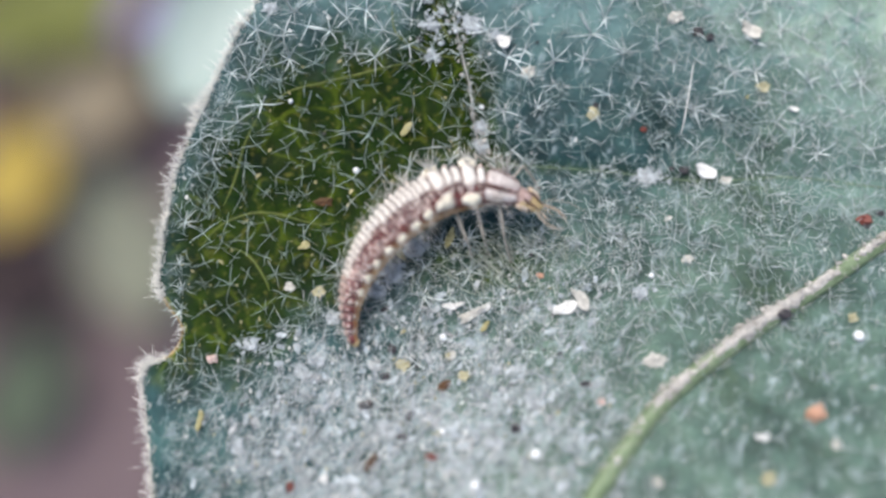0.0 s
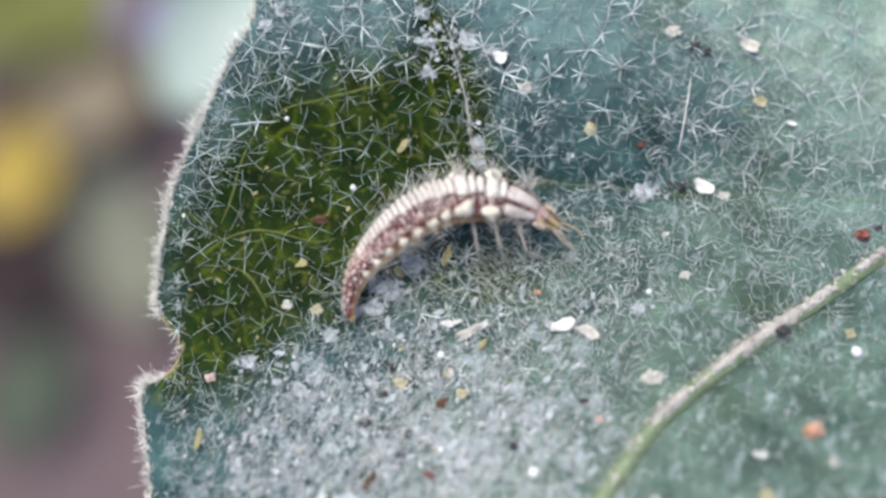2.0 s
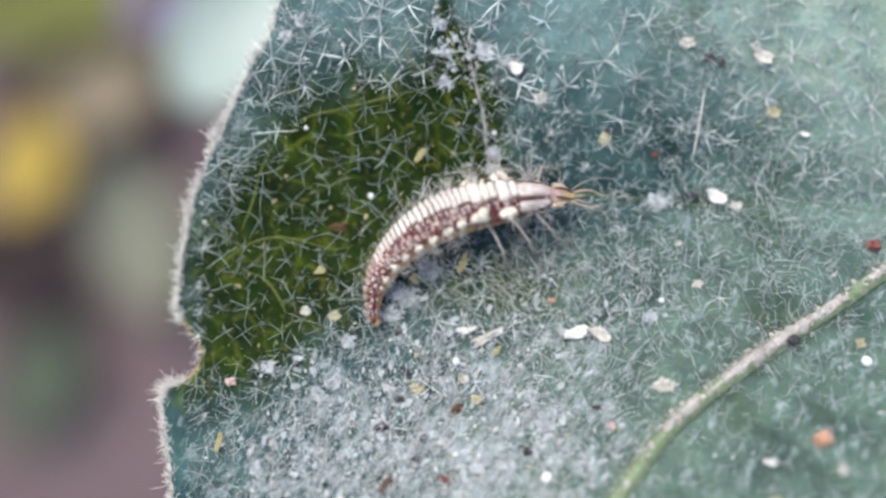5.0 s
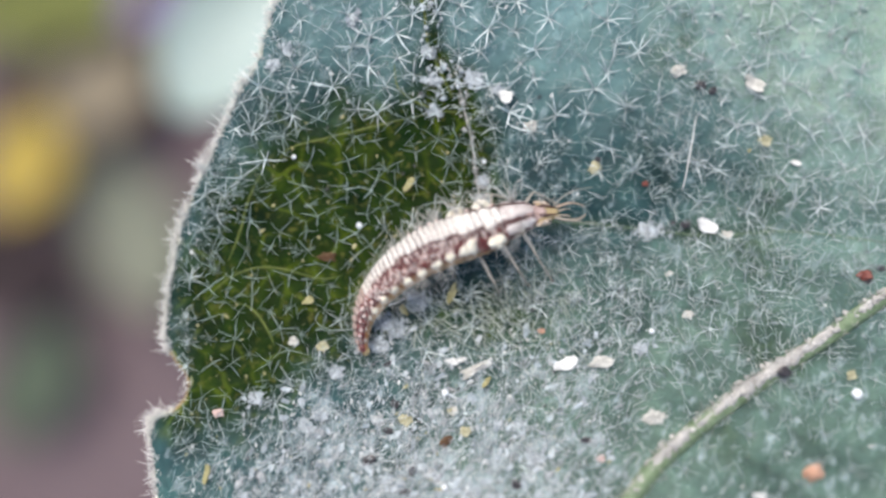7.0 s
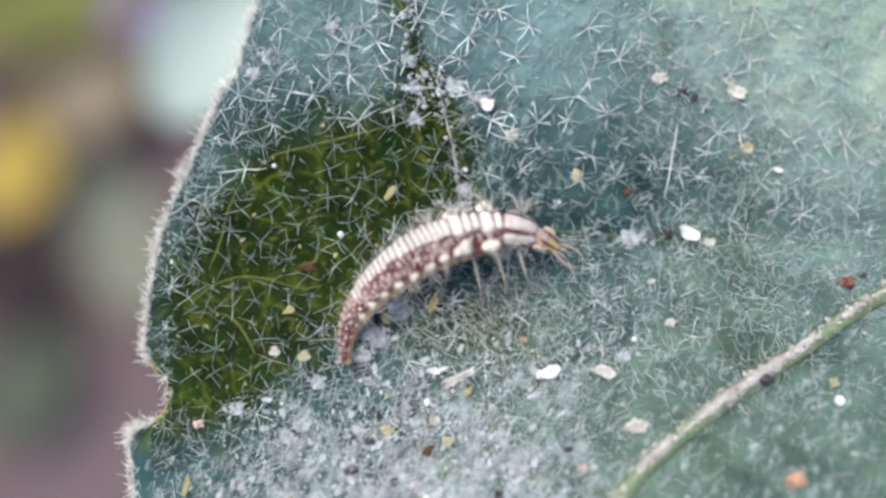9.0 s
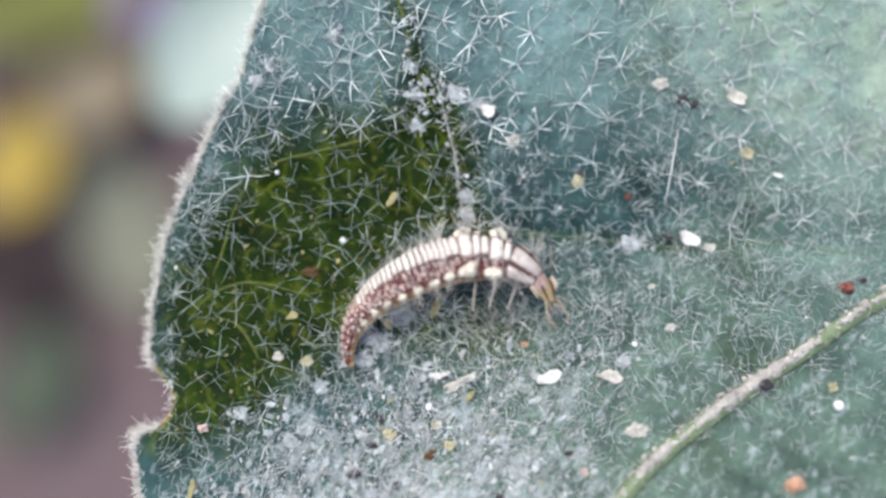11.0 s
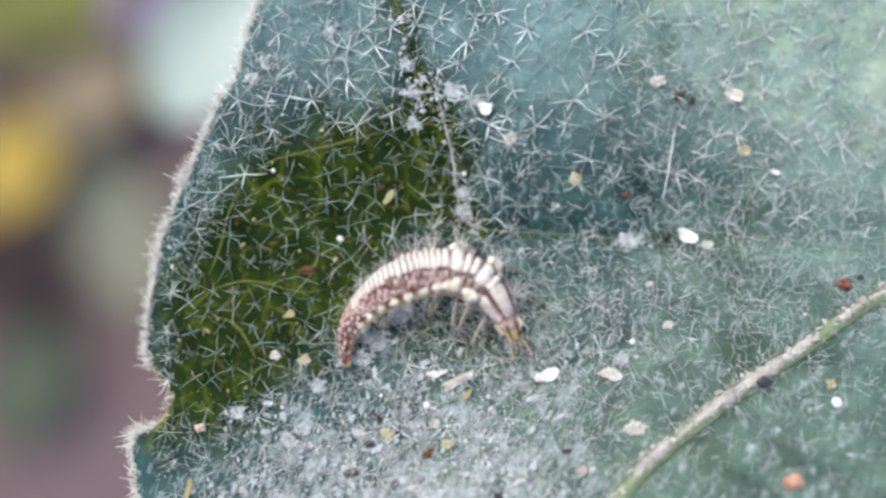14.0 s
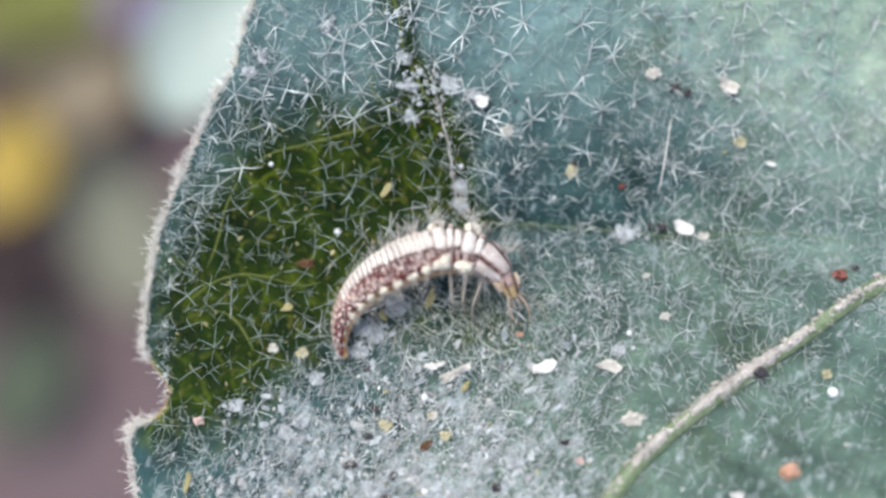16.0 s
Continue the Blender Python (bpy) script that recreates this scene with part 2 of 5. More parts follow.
DEBRIS = {
    "white_chip": simple("chip_white", (0.52, 0.51, 0.48), (0.86, 0.86, 0.83), 3000, 0.5, 0.4),
    "cream_chip": simple("chip_cream", (0.36, 0.345, 0.30), (0.68, 0.66, 0.60), 3000, 0.6, 0.4),
    "yellow_chip": simple("chip_yellow", (0.24, 0.22, 0.08), (0.5, 0.45, 0.24), 3000, 0.6, 0.4),
    "dark_chip": simple("chip_brown", (0.04, 0.025, 0.015), (0.16, 0.1, 0.06), 3000, 0.6, 0.4),
    "dark_crumb": simple("crumb_dark", (0.012, 0.011, 0.015), (0.055, 0.047, 0.052), 3000, 0.35, 0.5),
    "yellow_crumb": simple("crumb_yellow", (0.26, 0.24, 0.12), (0.60, 0.56, 0.38), 3000, 0.5, 0.4),
    "red_crumb": simple("crumb_red", (0.08, 0.014, 0.012), (0.27, 0.075, 0.05), 3000, 0.5, 0.4),
    "orange_crumb": simple("crumb_orange", (0.40, 0.19, 0.11), (0.62, 0.38, 0.27), 3000, 0.5, 0.4),
    "rust_crumb": simple("crumb_rust", (0.05, 0.028, 0.012), (0.17, 0.085, 0.04), 3000, 0.6, 0.3),
    "pink_crumb": simple("crumb_pink", (0.5, 0.32, 0.28), (0.74, 0.58, 0.52), 3000, 0.5, 0.4),
    "white_bead": simple("bead_white", (0.75, 0.78, 0.78), (0.92, 0.93, 0.93), 3000, 0.25, 0.5),
}
M_SPECK = simple("speck_pale", (0.34, 0.36, 0.35), (0.72, 0.72, 0.69), 3000, 0.6, 0.4, 0.0, island_tint=0.35)
M_SILK = simple("silk_white", (0.52, 0.55, 0.56), (0.82, 0.84, 0.84), 4000, 0.45, 0.5, 0.0, island_tint=0.3)
M_CLUMP = simple("clump_lilac_grey", (0.30, 0.34, 0.35), (0.62, 0.62, 0.62), 4000, 0.7, 0.2, 0.6, island_tint=0.3)
M_FLUFF = simple("fluff_grey_white", (0.27, 0.31, 0.33), (0.58, 0.62, 0.64), 3500, 0.6, 0.3, 0.4, island_tint=0.3)
M_FLAKE = simple("flake_blue_white", (0.24, 0.30, 0.33), (0.54, 0.58, 0.60), 3500, 0.55, 0.4, 0.5, island_tint=0.4)
M_FARLEAF = simple("far_leaf_pale", (0.29, 0.38, 0.345), (0.43, 0.52, 0.48), 160, 0.5, 0.4)
M_SOIL = simple("soil_mauve", (0.09, 0.066, 0.07), (0.20, 0.15, 0.158), 60, 0.9, 0.2, 0.5, 0.002)
M_YELLOW = simple("fallen_leaf_yellow", (0.27, 0.195, 0.03), (0.48, 0.355, 0.07), 120, 0.6, 0.3)
M_OLIVE = simple("low_leaf_olive", (0.085, 0.10, 0.018), (0.18, 0.195, 0.042), 90, 0.6, 0.3)
M_SAGE = simple("low_leaf_sage", (0.125, 0.135, 0.095), (0.215, 0.225, 0.165), 90, 0.6, 0.3)
M_GREEN = simple("low_leaf_green", (0.045, 0.06, 0.04), (0.09, 0.12, 0.075), 90, 0.6, 0.3)
M_BROWN = simple("low_leaf_brown", (0.16, 0.13, 0.085), (0.28, 0.235, 0.16), 90, 0.6, 0.3)
M_DARK = simple("shadow_dark", (0.015, 0.01, 0.011), (0.05, 0.035, 0.036), 90, 0.8, 0.2)
M_PURPLE = simple("petal_purple", (0.2, 0.12, 0.34), (0.36, 0.24, 0.55), 120, 0.6, 0.3)
M_STALK = simple("stalk_green", (0.05, 0.09, 0.04), (0.12, 0.18, 0.09), 300, 0.6, 0.3)


# ---- mesh helpers (all lengths in mm, in the leaf's coordinates) ----
def mesh_of(name, verts, faces, mat, smooth=True):
    me = bpy.data.meshes.new(name)
    me.from_pydata([(v[0] * MM, v[1] * MM, v[2] * MM) for v in verts], [], faces)
    for mt in (mat if isinstance(mat, (list, tuple)) else [mat]):
        me.materials.append(mt)
    if smooth:
        me.polygons.foreach_set("use_smooth", [True] * len(me.polygons))
    me.update()
    return me


def part(name, geo, mat, parent, label="", kind=""):
    """Links verts and faces (or a finished mesh) as one mesh object under its thing."""
    me = geo if isinstance(geo, bpy.types.Mesh) else mesh_of(name, geo[0], geo[1], mat)
    ob = new(name, me)
    ob.parent = parent
    return tagged(ob, label=label, kind=kind)


def joined(pieces):
    vs, fs = [], []
    for v, f in pieces:
        k = len(vs)
        vs.extend(v)
        fs.extend(tuple(i + k for i in q) for q in f)
    return vs, fs


def tube(points, radii, sides=6, flat=1.0):
    """A tapered tube through points."""
    vs, fs = [], []
    n = len(points)
    pts = [Vector(p) for p in points]
    side = None
    for i, p in enumerate(pts):
        t = (pts[min(i + 1, n - 1)] - pts[max(i - 1, 0)]).normalized()
        ref = side if side is not None else (Vector((0, 0, 1)) if abs(t.z) < 0.9 else Vector((1, 0, 0))).cross(t)
        side = (ref - t * ref.dot(t)).normalized()
        up = t.cross(side)
        r = radii[i] if isinstance(radii, (list, tuple)) else radii
        for k in range(sides):
            a = 2 * math.pi * k / sides
            vs.append(tuple(p + side * (r * math.cos(a)) + up * (r * flat * math.sin(a))))
    for i in range(n - 1):
        for k in range(sides):
            a, b = i * sides + k, i * sides + (k + 1) % sides
            fs.append((a, b, b + sides, a + sides))
    fs.append(tuple(range(sides - 1, -1, -1)))
    fs.append(tuple(range((n - 1) * sides, n * sides)))
    return vs, fs


def spike(root, tip, r, bend=0.0, rng=random):
    """A hair: a three-sided tapered shaft, with a slight bend."""
    a, b = Vector(root), Vector(tip)
    mid = (a + b) / 2 + Vector((rng.uniform(-1, 1), rng.uniform(-1, 1), rng.uniform(0, 1))) * bend * (b - a).length
    return tube([a, mid, b], [r, r * 0.85, r * 0.3], 5)


def blob(cx, cy, cz, rx, ry, rz, rough=0.15, seed=0, rings=6, sides=9, turn=0.0):
    """A lump with an uneven skin."""
    vs, fs = [], []
    ca, sa = math.cos(radians(turn)), math.sin(radians(turn))
    for i in range(rings + 1):
        th = math.pi * i / rings
        for k in range(sides):
            ph = 2 * math.pi * k / sides
            d = Vector((math.sin(th) * math.cos(ph), math.sin(th) * math.sin(ph), math.cos(th)))
            s = 1 + rough * 2 * noise.noise(d * 1.7 + Vector((seed * 3.1, seed * 1.7, 0)))
            x, y = d.x * rx * s, d.y * ry * s
            vs.append((cx + x * ca - y * sa, cy + x * sa + y * ca, cz + d.z * rz * s))
    for i in range(rings):
        for k in range(sides):
            a, b = i * sides + k, i * sides + (k + 1) % sides
            fs.append((a, a + sides, b + sides, b))
    return vs, fs


def shard(x, y, z, w, h, turn, rng):
    """A thin flat splinter with a ragged outline, slightly tilted."""
    n = 6
    ca, sa = math.cos(turn), math.sin(turn)
    tx, ty = rng.uniform(-0.35, 0.35), rng.uniform(-0.35, 0.35)
    top, low = [], []
    for k in range(n):
        a, q = 2 * math.pi * (k + rng.uniform(-0.3, 0.3)) / n, rng.uniform(0.55, 1.1)
        u, v = w / 2 * q * math.cos(a), h / 2 * q * math.sin(a)
        px, py = u * ca - v * sa, u * sa + v * ca
        top.append((x + px, y + py, z + tx * px + ty * py + 0.012))
        low.append((x + px, y + py, z + tx * px + ty * py - 0.008))
    return top + low, [tuple(range(n)), tuple(range(2 * n - 1, n - 1, -1))] + [(k, k + n, (k + 1) % n + n, (k + 1) % n) for k in range(n)]


def smooth_path(pts, n):
    """A Catmull-Rom line of n points through pts."""
    P = [Vector((*p, 0.0)) if len(p) == 2 else Vector(p) for p in pts]
    P = [P[0] * 2 - P[1]] + P + [P[-1] * 2 - P[-2]]
    out = []
    for i in range(n):
        u = i / (n - 1) * (len(P) - 3)
        k = min(int(u), len(P) - 4)
        t = u - k
        a, b, c, d = P[k:k + 4]
        out.append(0.5 * (2 * b + (c - a) * t + (2 * a - 5 * b + 4 * c - d) * t * t + (3 * b - a - 3 * c + d) * t ** 3))
    return out


# ---- the ground and what lies on it ----
def ground():
    n, vs, fs = 60, [], []
    for j in range(n + 1):
        for i in range(n + 1):
            u, v = 2 * i / n - 1, 2 * j / n - 1
            x, y = 60000 * u * abs(u) ** 5, 60000 * v * abs(v) ** 5
            vs.append((x, y, 1.5 * noise.noise(Vector((x / 12, y / 12, 0))) if abs(x) < 300 and abs(y) < 300 else 0.0))
    for j in range(n):
        for i in range(n):
            a = j * (n + 1) + i
            fs.append((a, a + 1, a + n + 2, a + n + 1))
    tagged(new("ground", mesh_of("ground", vs, fs, M_SOIL)), "mauve-brown bare soil far below the leaf", "soil", kind="structure")


def leaf_shape(length, width, cup, seed, thick=0.35):
    """A small leaf lying along x, cupped, with a pointed end."""
    vs, fs, n, m = [], [], 18, 8
    for i in range(n + 1):
        u = i / n
        w = width / 2 * math.sin(math.pi * min(1, u * 1.02)) ** 0.7 * (1 - 0.15 * u)
        for k in range(m + 1):
            v = 2 * k / m - 1
            vs.append((length * (u - 0.5), w * v, cup * (v * v) + cup * 0.8 * (2 * u - 1) ** 2 + 0.3 * noise.noise(Vector((u * 4, v * 2, seed)))))
    for i in range(n):
        for k in range(m):
            a = i * (m + 1) + k
            fs.append((a, a + m + 1, a + m + 2, a + 1))
    q = len(vs)
    vs += [(x, y, z - thick) for x, y, z in vs]
    fs += [tuple(reversed([i + q for i in f])) for f in fs]
    ring = [k for k in range(m + 1)] + [i * (m + 1) + m for i in range(1, n + 1)] + [n * (m + 1) + k for k in range(m - 1, -1, -1)] + [i * (m + 1) for i in range(n - 1, 0, -1)]
    for a, b in zip(ring, ring[1:] + ring[:1]):
        fs.append((b, a, a + q, b + q))
    return vs, fs


def low_leaf(name, x, y, z, length, width, turn, mat, label, seed, tilt=0):
    ob = new(name, mesh_of(name, *leaf_shape(length, width, 0.12 * width, seed), mat))
    ob.matrix_basis = pose(x * MM, y * MM, z * MM, tilt, 0, turn)
    tagged(ob, label, "leaf")
    stalk = smooth_path([(0.3 * length, 0, -0.3), (0.5 * length, 0, 0.2), (0.62 * length, 0, -0.3 * z), (0.66 * length, 0, -z - 1)], 14)
    part("stalk", tube(stalk, 0.4, 6), mat, ob)
    return ob


ground()
low_leaf("pale_leaf", -16.2, 22.7, 115.0, 15.5, 10.8, 62, M_FARLEAF, "pale blue-green small leaf behind and below the hairy one", 1, 0)
low_leaf("yellow_leaf", -87.2, 39.0, 8.0, 26, 19, 80, M_YELLOW, "yellow fallen leaf on the soil", 2, 0)
low_leaf("olive_leaf", -83.1, 70.4, 12.0, 50, 20, 10, M_OLIVE, "olive-green low leaf near the soil", 3, 0)
low_leaf("olive_leaf", -71.5, 75.7, 14.0, 44, 24, -20, M_OLIVE, "olive-green low leaf near the soil", 4, 0)
low_leaf("sage_leaf", -62.5, 23.5, 10.0, 36, 22, 115, M_SAGE, "grey-green low leaf near the soil", 5, 0)
low_leaf("sage_leaf", -80.3, 59.2, 6.0, 26, 6, 100, M_SAGE, "grey-green low leaf near the soil", 9, 0)
low_leaf("brown_leaf", -70.7, 58.1, 9.0, 34, 24, 70, M_BROWN, "dull olive-brown low leaf near the soil", 10, 0)
low_leaf("green_leaf", -82.5, -5.0, 6.0, 28, 18, 70, M_GREEN, "small deep green leaf on the soil", 6, 0)
# dark leaf-shaped sheet added on the soil in place of a shadowed hole
low_leaf("shadow_patch", -91.7, 17.5, 6.0, 34, 20, 170, M_DARK, "dark sheet on the soil standing in for a shadowed hole", 7, 0)
low_leaf("purple_petal", -54.4, 62.4, 34.0, 13, 6, 55, M_PURPLE, "purple petal low over the soil", 8, 0)

# ---- the leaf that carries everything ----
EDGE = [(-4.01, 11.32), (-4.29, 10.67), (-4.60, 9.99), (-4.93, 9.28), (-5.31, 8.49), (-5.77, 7.21), (-6.31, 6.44), (-6.77, 5.46), (-7.27, 4.47), (-7.77, 3.39), (-8.17, 2.36), (-8.43, 1.23), (-8.60, 0.14), (-8.61, -1.10), (-8.31, -1.70), (-7.91, -2.22), (-7.90, -2.73), (-8.25, -3.24), (-8.85, -3.49), (-8.95, -4.00), (-8.76, -4.99), (-8.57, -5.97), (-8.33, -7.28), (-7.94, -8.46), (-7.41, -9.63)]
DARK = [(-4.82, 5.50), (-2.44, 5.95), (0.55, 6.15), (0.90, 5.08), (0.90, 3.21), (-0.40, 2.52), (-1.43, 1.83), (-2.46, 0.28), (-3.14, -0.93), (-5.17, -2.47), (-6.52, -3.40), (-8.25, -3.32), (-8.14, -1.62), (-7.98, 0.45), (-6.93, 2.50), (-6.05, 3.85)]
VEIN_MAIN = [(3.75, -7.71), (4.25, -7.00), (5.00, -6.04), (6.19, -4.62), (7.56, -3.49), (8.76, -2.64), (9.87, -1.92), (11.67, -0.78), (13.18, 0.22), (15.18, 1.28)]
VEIN_MID = [(0.29, 7.21), (0.55, 6.07), (0.81, 5.08), (0.95, 4.07), (1.17, 3.13), (1.68, 2.73), (3.07, 2.66), (5.14, 2.53), (8.09, 2.23), (10.70, 2.35), (13.59, 2.03)]
VEIN_TOP = [(-1.08, 10.31), (-0.88, 9.42), (-0.67, 8.81), (-0.55, 7.86), (-0.15, 7.06), (0.20, 6.33)]
EDGE_LINE = smooth_path(EDGE, 240)
EDGE_Y = np.array([p.y for p in reversed(EDGE_LINE)])
EDGE_X = np.array([p.x for p in reversed(EDGE_LINE)])
DARK_NP = np.array(DARK)


def smoothstep(a, b, x):
    t = max(0.0, min(1.0, (x - a) / (b - a)))
    return t * t * (3 - 2 * t)


def left_of(y):
    if y > EDGE_Y[-1]:
        d = y - EDGE_Y[-1]
        return EDGE_X[-1] + 0.5 * d + 0.02 * d * d
    if y < EDGE_Y[0]:
        d = EDGE_Y[0] - y
        return EDGE_X[0] + 0.4 * d + 0.025 * d * d
    return float(np.interp(y, EDGE_Y, EDGE_X))


def right_of(y):
    return 34 - 18 * ((y - 2) / 24) ** 2


def swell(x, y):
    """The leaf's large form: a shallow trough that rises towards the camera on both sides."""
    x, y = max(-10.0, min(17.0, x)), max(-10.0, min(13.0, y))
    return -0.05 + 0.0147 * x + 0.0142 * y + 0.0004 * x * x - 0.01 * x * y + 0.0178 * y * y


def near_line(x, y, line):
    best = 1e9
    for (ax, ay), (bx, by) in zip(line, line[1:]):
        dx, dy = bx - ax, by - ay
        t = max(0, min(1, ((x - ax) * dx + (y - ay) * dy) / (dx * dx + dy * dy)))
        best = min(best, math.hypot(x - ax - t * dx, y - ay - t * dy))
    return best


def leaf_height(x, y):
    v = Vector((x, y, 0))
    z = swell(x, y) + 0.07 * noise.noise(v * 0.9) + 0.035 * noise.noise(v * 3.1)
    d = near_line(x, y, VEIN_MID)
    if d < 2.0:
        z -= 0.10 * math.exp(-(d / 0.35) ** 2) + 0.16 * math.exp(-(d / 0.8) ** 2) * smoothstep(0.8, 3.0, x) * (1 - smoothstep(6.0, 10.0, x))
    e = x - left_of(y)
    if e < 1.2:
        z -= 0.18 * (1 - max(0, e) / 1.2) ** 2
    return z


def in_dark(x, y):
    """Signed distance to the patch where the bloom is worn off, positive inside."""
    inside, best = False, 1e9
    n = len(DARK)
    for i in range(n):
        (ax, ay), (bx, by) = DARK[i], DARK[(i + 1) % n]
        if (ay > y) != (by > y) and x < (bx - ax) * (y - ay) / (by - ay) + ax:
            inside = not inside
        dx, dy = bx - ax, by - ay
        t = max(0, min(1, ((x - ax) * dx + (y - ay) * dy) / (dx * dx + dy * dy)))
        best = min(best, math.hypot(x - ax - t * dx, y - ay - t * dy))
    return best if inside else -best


def wax_shade_at(x, y):
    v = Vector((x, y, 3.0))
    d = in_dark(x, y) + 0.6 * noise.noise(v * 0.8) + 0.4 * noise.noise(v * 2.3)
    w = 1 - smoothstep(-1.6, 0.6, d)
    # bare green blotches lower on the open side, with the larva's shade painted in
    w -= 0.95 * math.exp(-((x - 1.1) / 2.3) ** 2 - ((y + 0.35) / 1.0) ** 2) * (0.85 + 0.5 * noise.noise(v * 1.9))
    # crease of the side vein darkened, its shade put into the colour
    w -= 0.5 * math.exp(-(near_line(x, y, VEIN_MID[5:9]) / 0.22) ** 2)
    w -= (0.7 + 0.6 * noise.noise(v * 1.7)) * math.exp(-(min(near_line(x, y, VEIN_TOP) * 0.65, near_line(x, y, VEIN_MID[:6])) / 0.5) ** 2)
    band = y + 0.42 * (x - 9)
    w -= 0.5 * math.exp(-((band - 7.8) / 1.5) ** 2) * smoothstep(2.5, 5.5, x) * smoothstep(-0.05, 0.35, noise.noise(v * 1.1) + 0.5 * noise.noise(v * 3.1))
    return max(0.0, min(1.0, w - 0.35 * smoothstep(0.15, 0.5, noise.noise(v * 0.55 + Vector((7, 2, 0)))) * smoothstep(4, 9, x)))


def tone_at(x, y):
    """0 where the bloom is deep blue-green, 1 where it is pale and greyer."""
    v = Vector((x, y, 5.0))
    return smoothstep(-0.7, 3.2, 0.55 * x - 0.9 * y - 0.7 + 1.6 * noise.noise(v * 0.35)) * smoothstep(-3, 3, x + 1.5) + 0.9 * smoothstep(8, 12.5, x)


def dust_at(x, y):
    v = Vector((x, y, 9.0))
    low = smoothstep(0.8, -5.5, y - 0.22 * x) * smoothstep(7.5, 0.0, x) * smoothstep(-8.6, -2.5, x)
    grey = 0.1 * smoothstep(0.0, 5.0, x) * smoothstep(3.5, 0.0, y)
    patch = 0.62 + 0.8 * noise.noise(v * 0.9) + 0.4 * noise.noise(v * 2.7)
    return max(0.0, min(1.0, (0.9 * low * (0.3 + 0.7 * patch) + grey * patch) * wax_shade_at(x, y)))


def haze_at(x, y):
    """A smoother, bluer haze towards the tip: sheen put into the leaf's colour."""
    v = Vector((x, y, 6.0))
    return max(0.0, min(0.68, (0.58 + 0.12 * smoothstep(-1, 3, x)) * smoothstep(4.6, 9.5, y + 0.12 * x) * (0.8 + 0.5 * noise.noise(v * 0.6)) * wax_shade_at(x, y) + 0.15 * smoothstep(8.5, 13, x) * smoothstep(-3, 1, y)))


def faded_at(x, y):
    """Where the leaf is pale and yellowish towards its far corner."""
    v = Vector((x, y, 2.0))
    f = smoothstep(3.9, 10.5, y + 0.3 * (x - 9)) * smoothstep(3.5, 10.5, x)
    band = math.exp(-((y + 0.42 * (x - 9) - 7.8) / 1.6) ** 2) * smoothstep(-0.2, 0.25, noise.noise(v * 1.1) + 0.5 * noise.noise(v * 3.1))
    return max(0.0, min(0.7, 0.85 * f * (1 - 0.6 * band) * (0.85 + 0.6 * noise.noise(v * 0.7) + 0.35 * noise.noise(v * 2.0))))


leaf = tagged(new("hairy_leaf"), "blue-green felted leaf with a bitten notch and white star hairs", "leaf")
leaf.location = (0, 0, LEAF_Z)


def build_blade():
    ys = list(np.arange(-22, -9.4, 0.7)) + list(np.arange(-9.4, 12.0, 0.11)) + list(np.arange(12.0, 26.5, 0.7))
    us = [i / 200 for i in range(201)]
    vs, fs, wax_shade, dust, tone, faded, haze = [], [], [], [], [], [], []
    for y in ys:
        l, r = left_of(y), right_of(y)
        for u in us:
            x = l + (r - l) * (u * 0.35 + 0.65 * u ** 2.2)
            vs.append((x, y, leaf_height(x, y)))
            seen = -9 < x < 18 and -9.5 < y < 13
            wax_shade.append(wax_shade_at(x, y) if seen else 1.0)
            dust.append(dust_at(x, y) if seen else 0.3)
            faded.append(faded_at(x, y) if seen else 0.4)
            haze.append(haze_at(x, y) if seen else 0.3)
            tone.append(min(1.0, tone_at(x, y)) if seen else 0.5)
    m = len(us)
    for j in range(len(ys) - 1):
        for i in range(m - 1):
            a = j * m + i
            fs.append((a, a + 1, a + m + 1, a + m))
    me = mesh_of("blade", vs, fs, M_LEAF)
    for name, data in (("wax_shade", wax_shade), ("dust", dust), ("tone", tone), ("faded", faded), ("haze", haze)):
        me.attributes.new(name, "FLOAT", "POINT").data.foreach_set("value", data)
    ob = part("blade", me, M_LEAF, leaf)
    s = ob.modifiers.new("thickness", "SOLIDIFY")
    s.thickness, s.offset = 0.28 * MM, -1
    return ob


blade = build_blade()


def on_leaf(pts, n, lift=0.0):
    return [(p.x, p.y, leaf_height(p.x, p.y) + lift) for p in smooth_path(pts, n)]


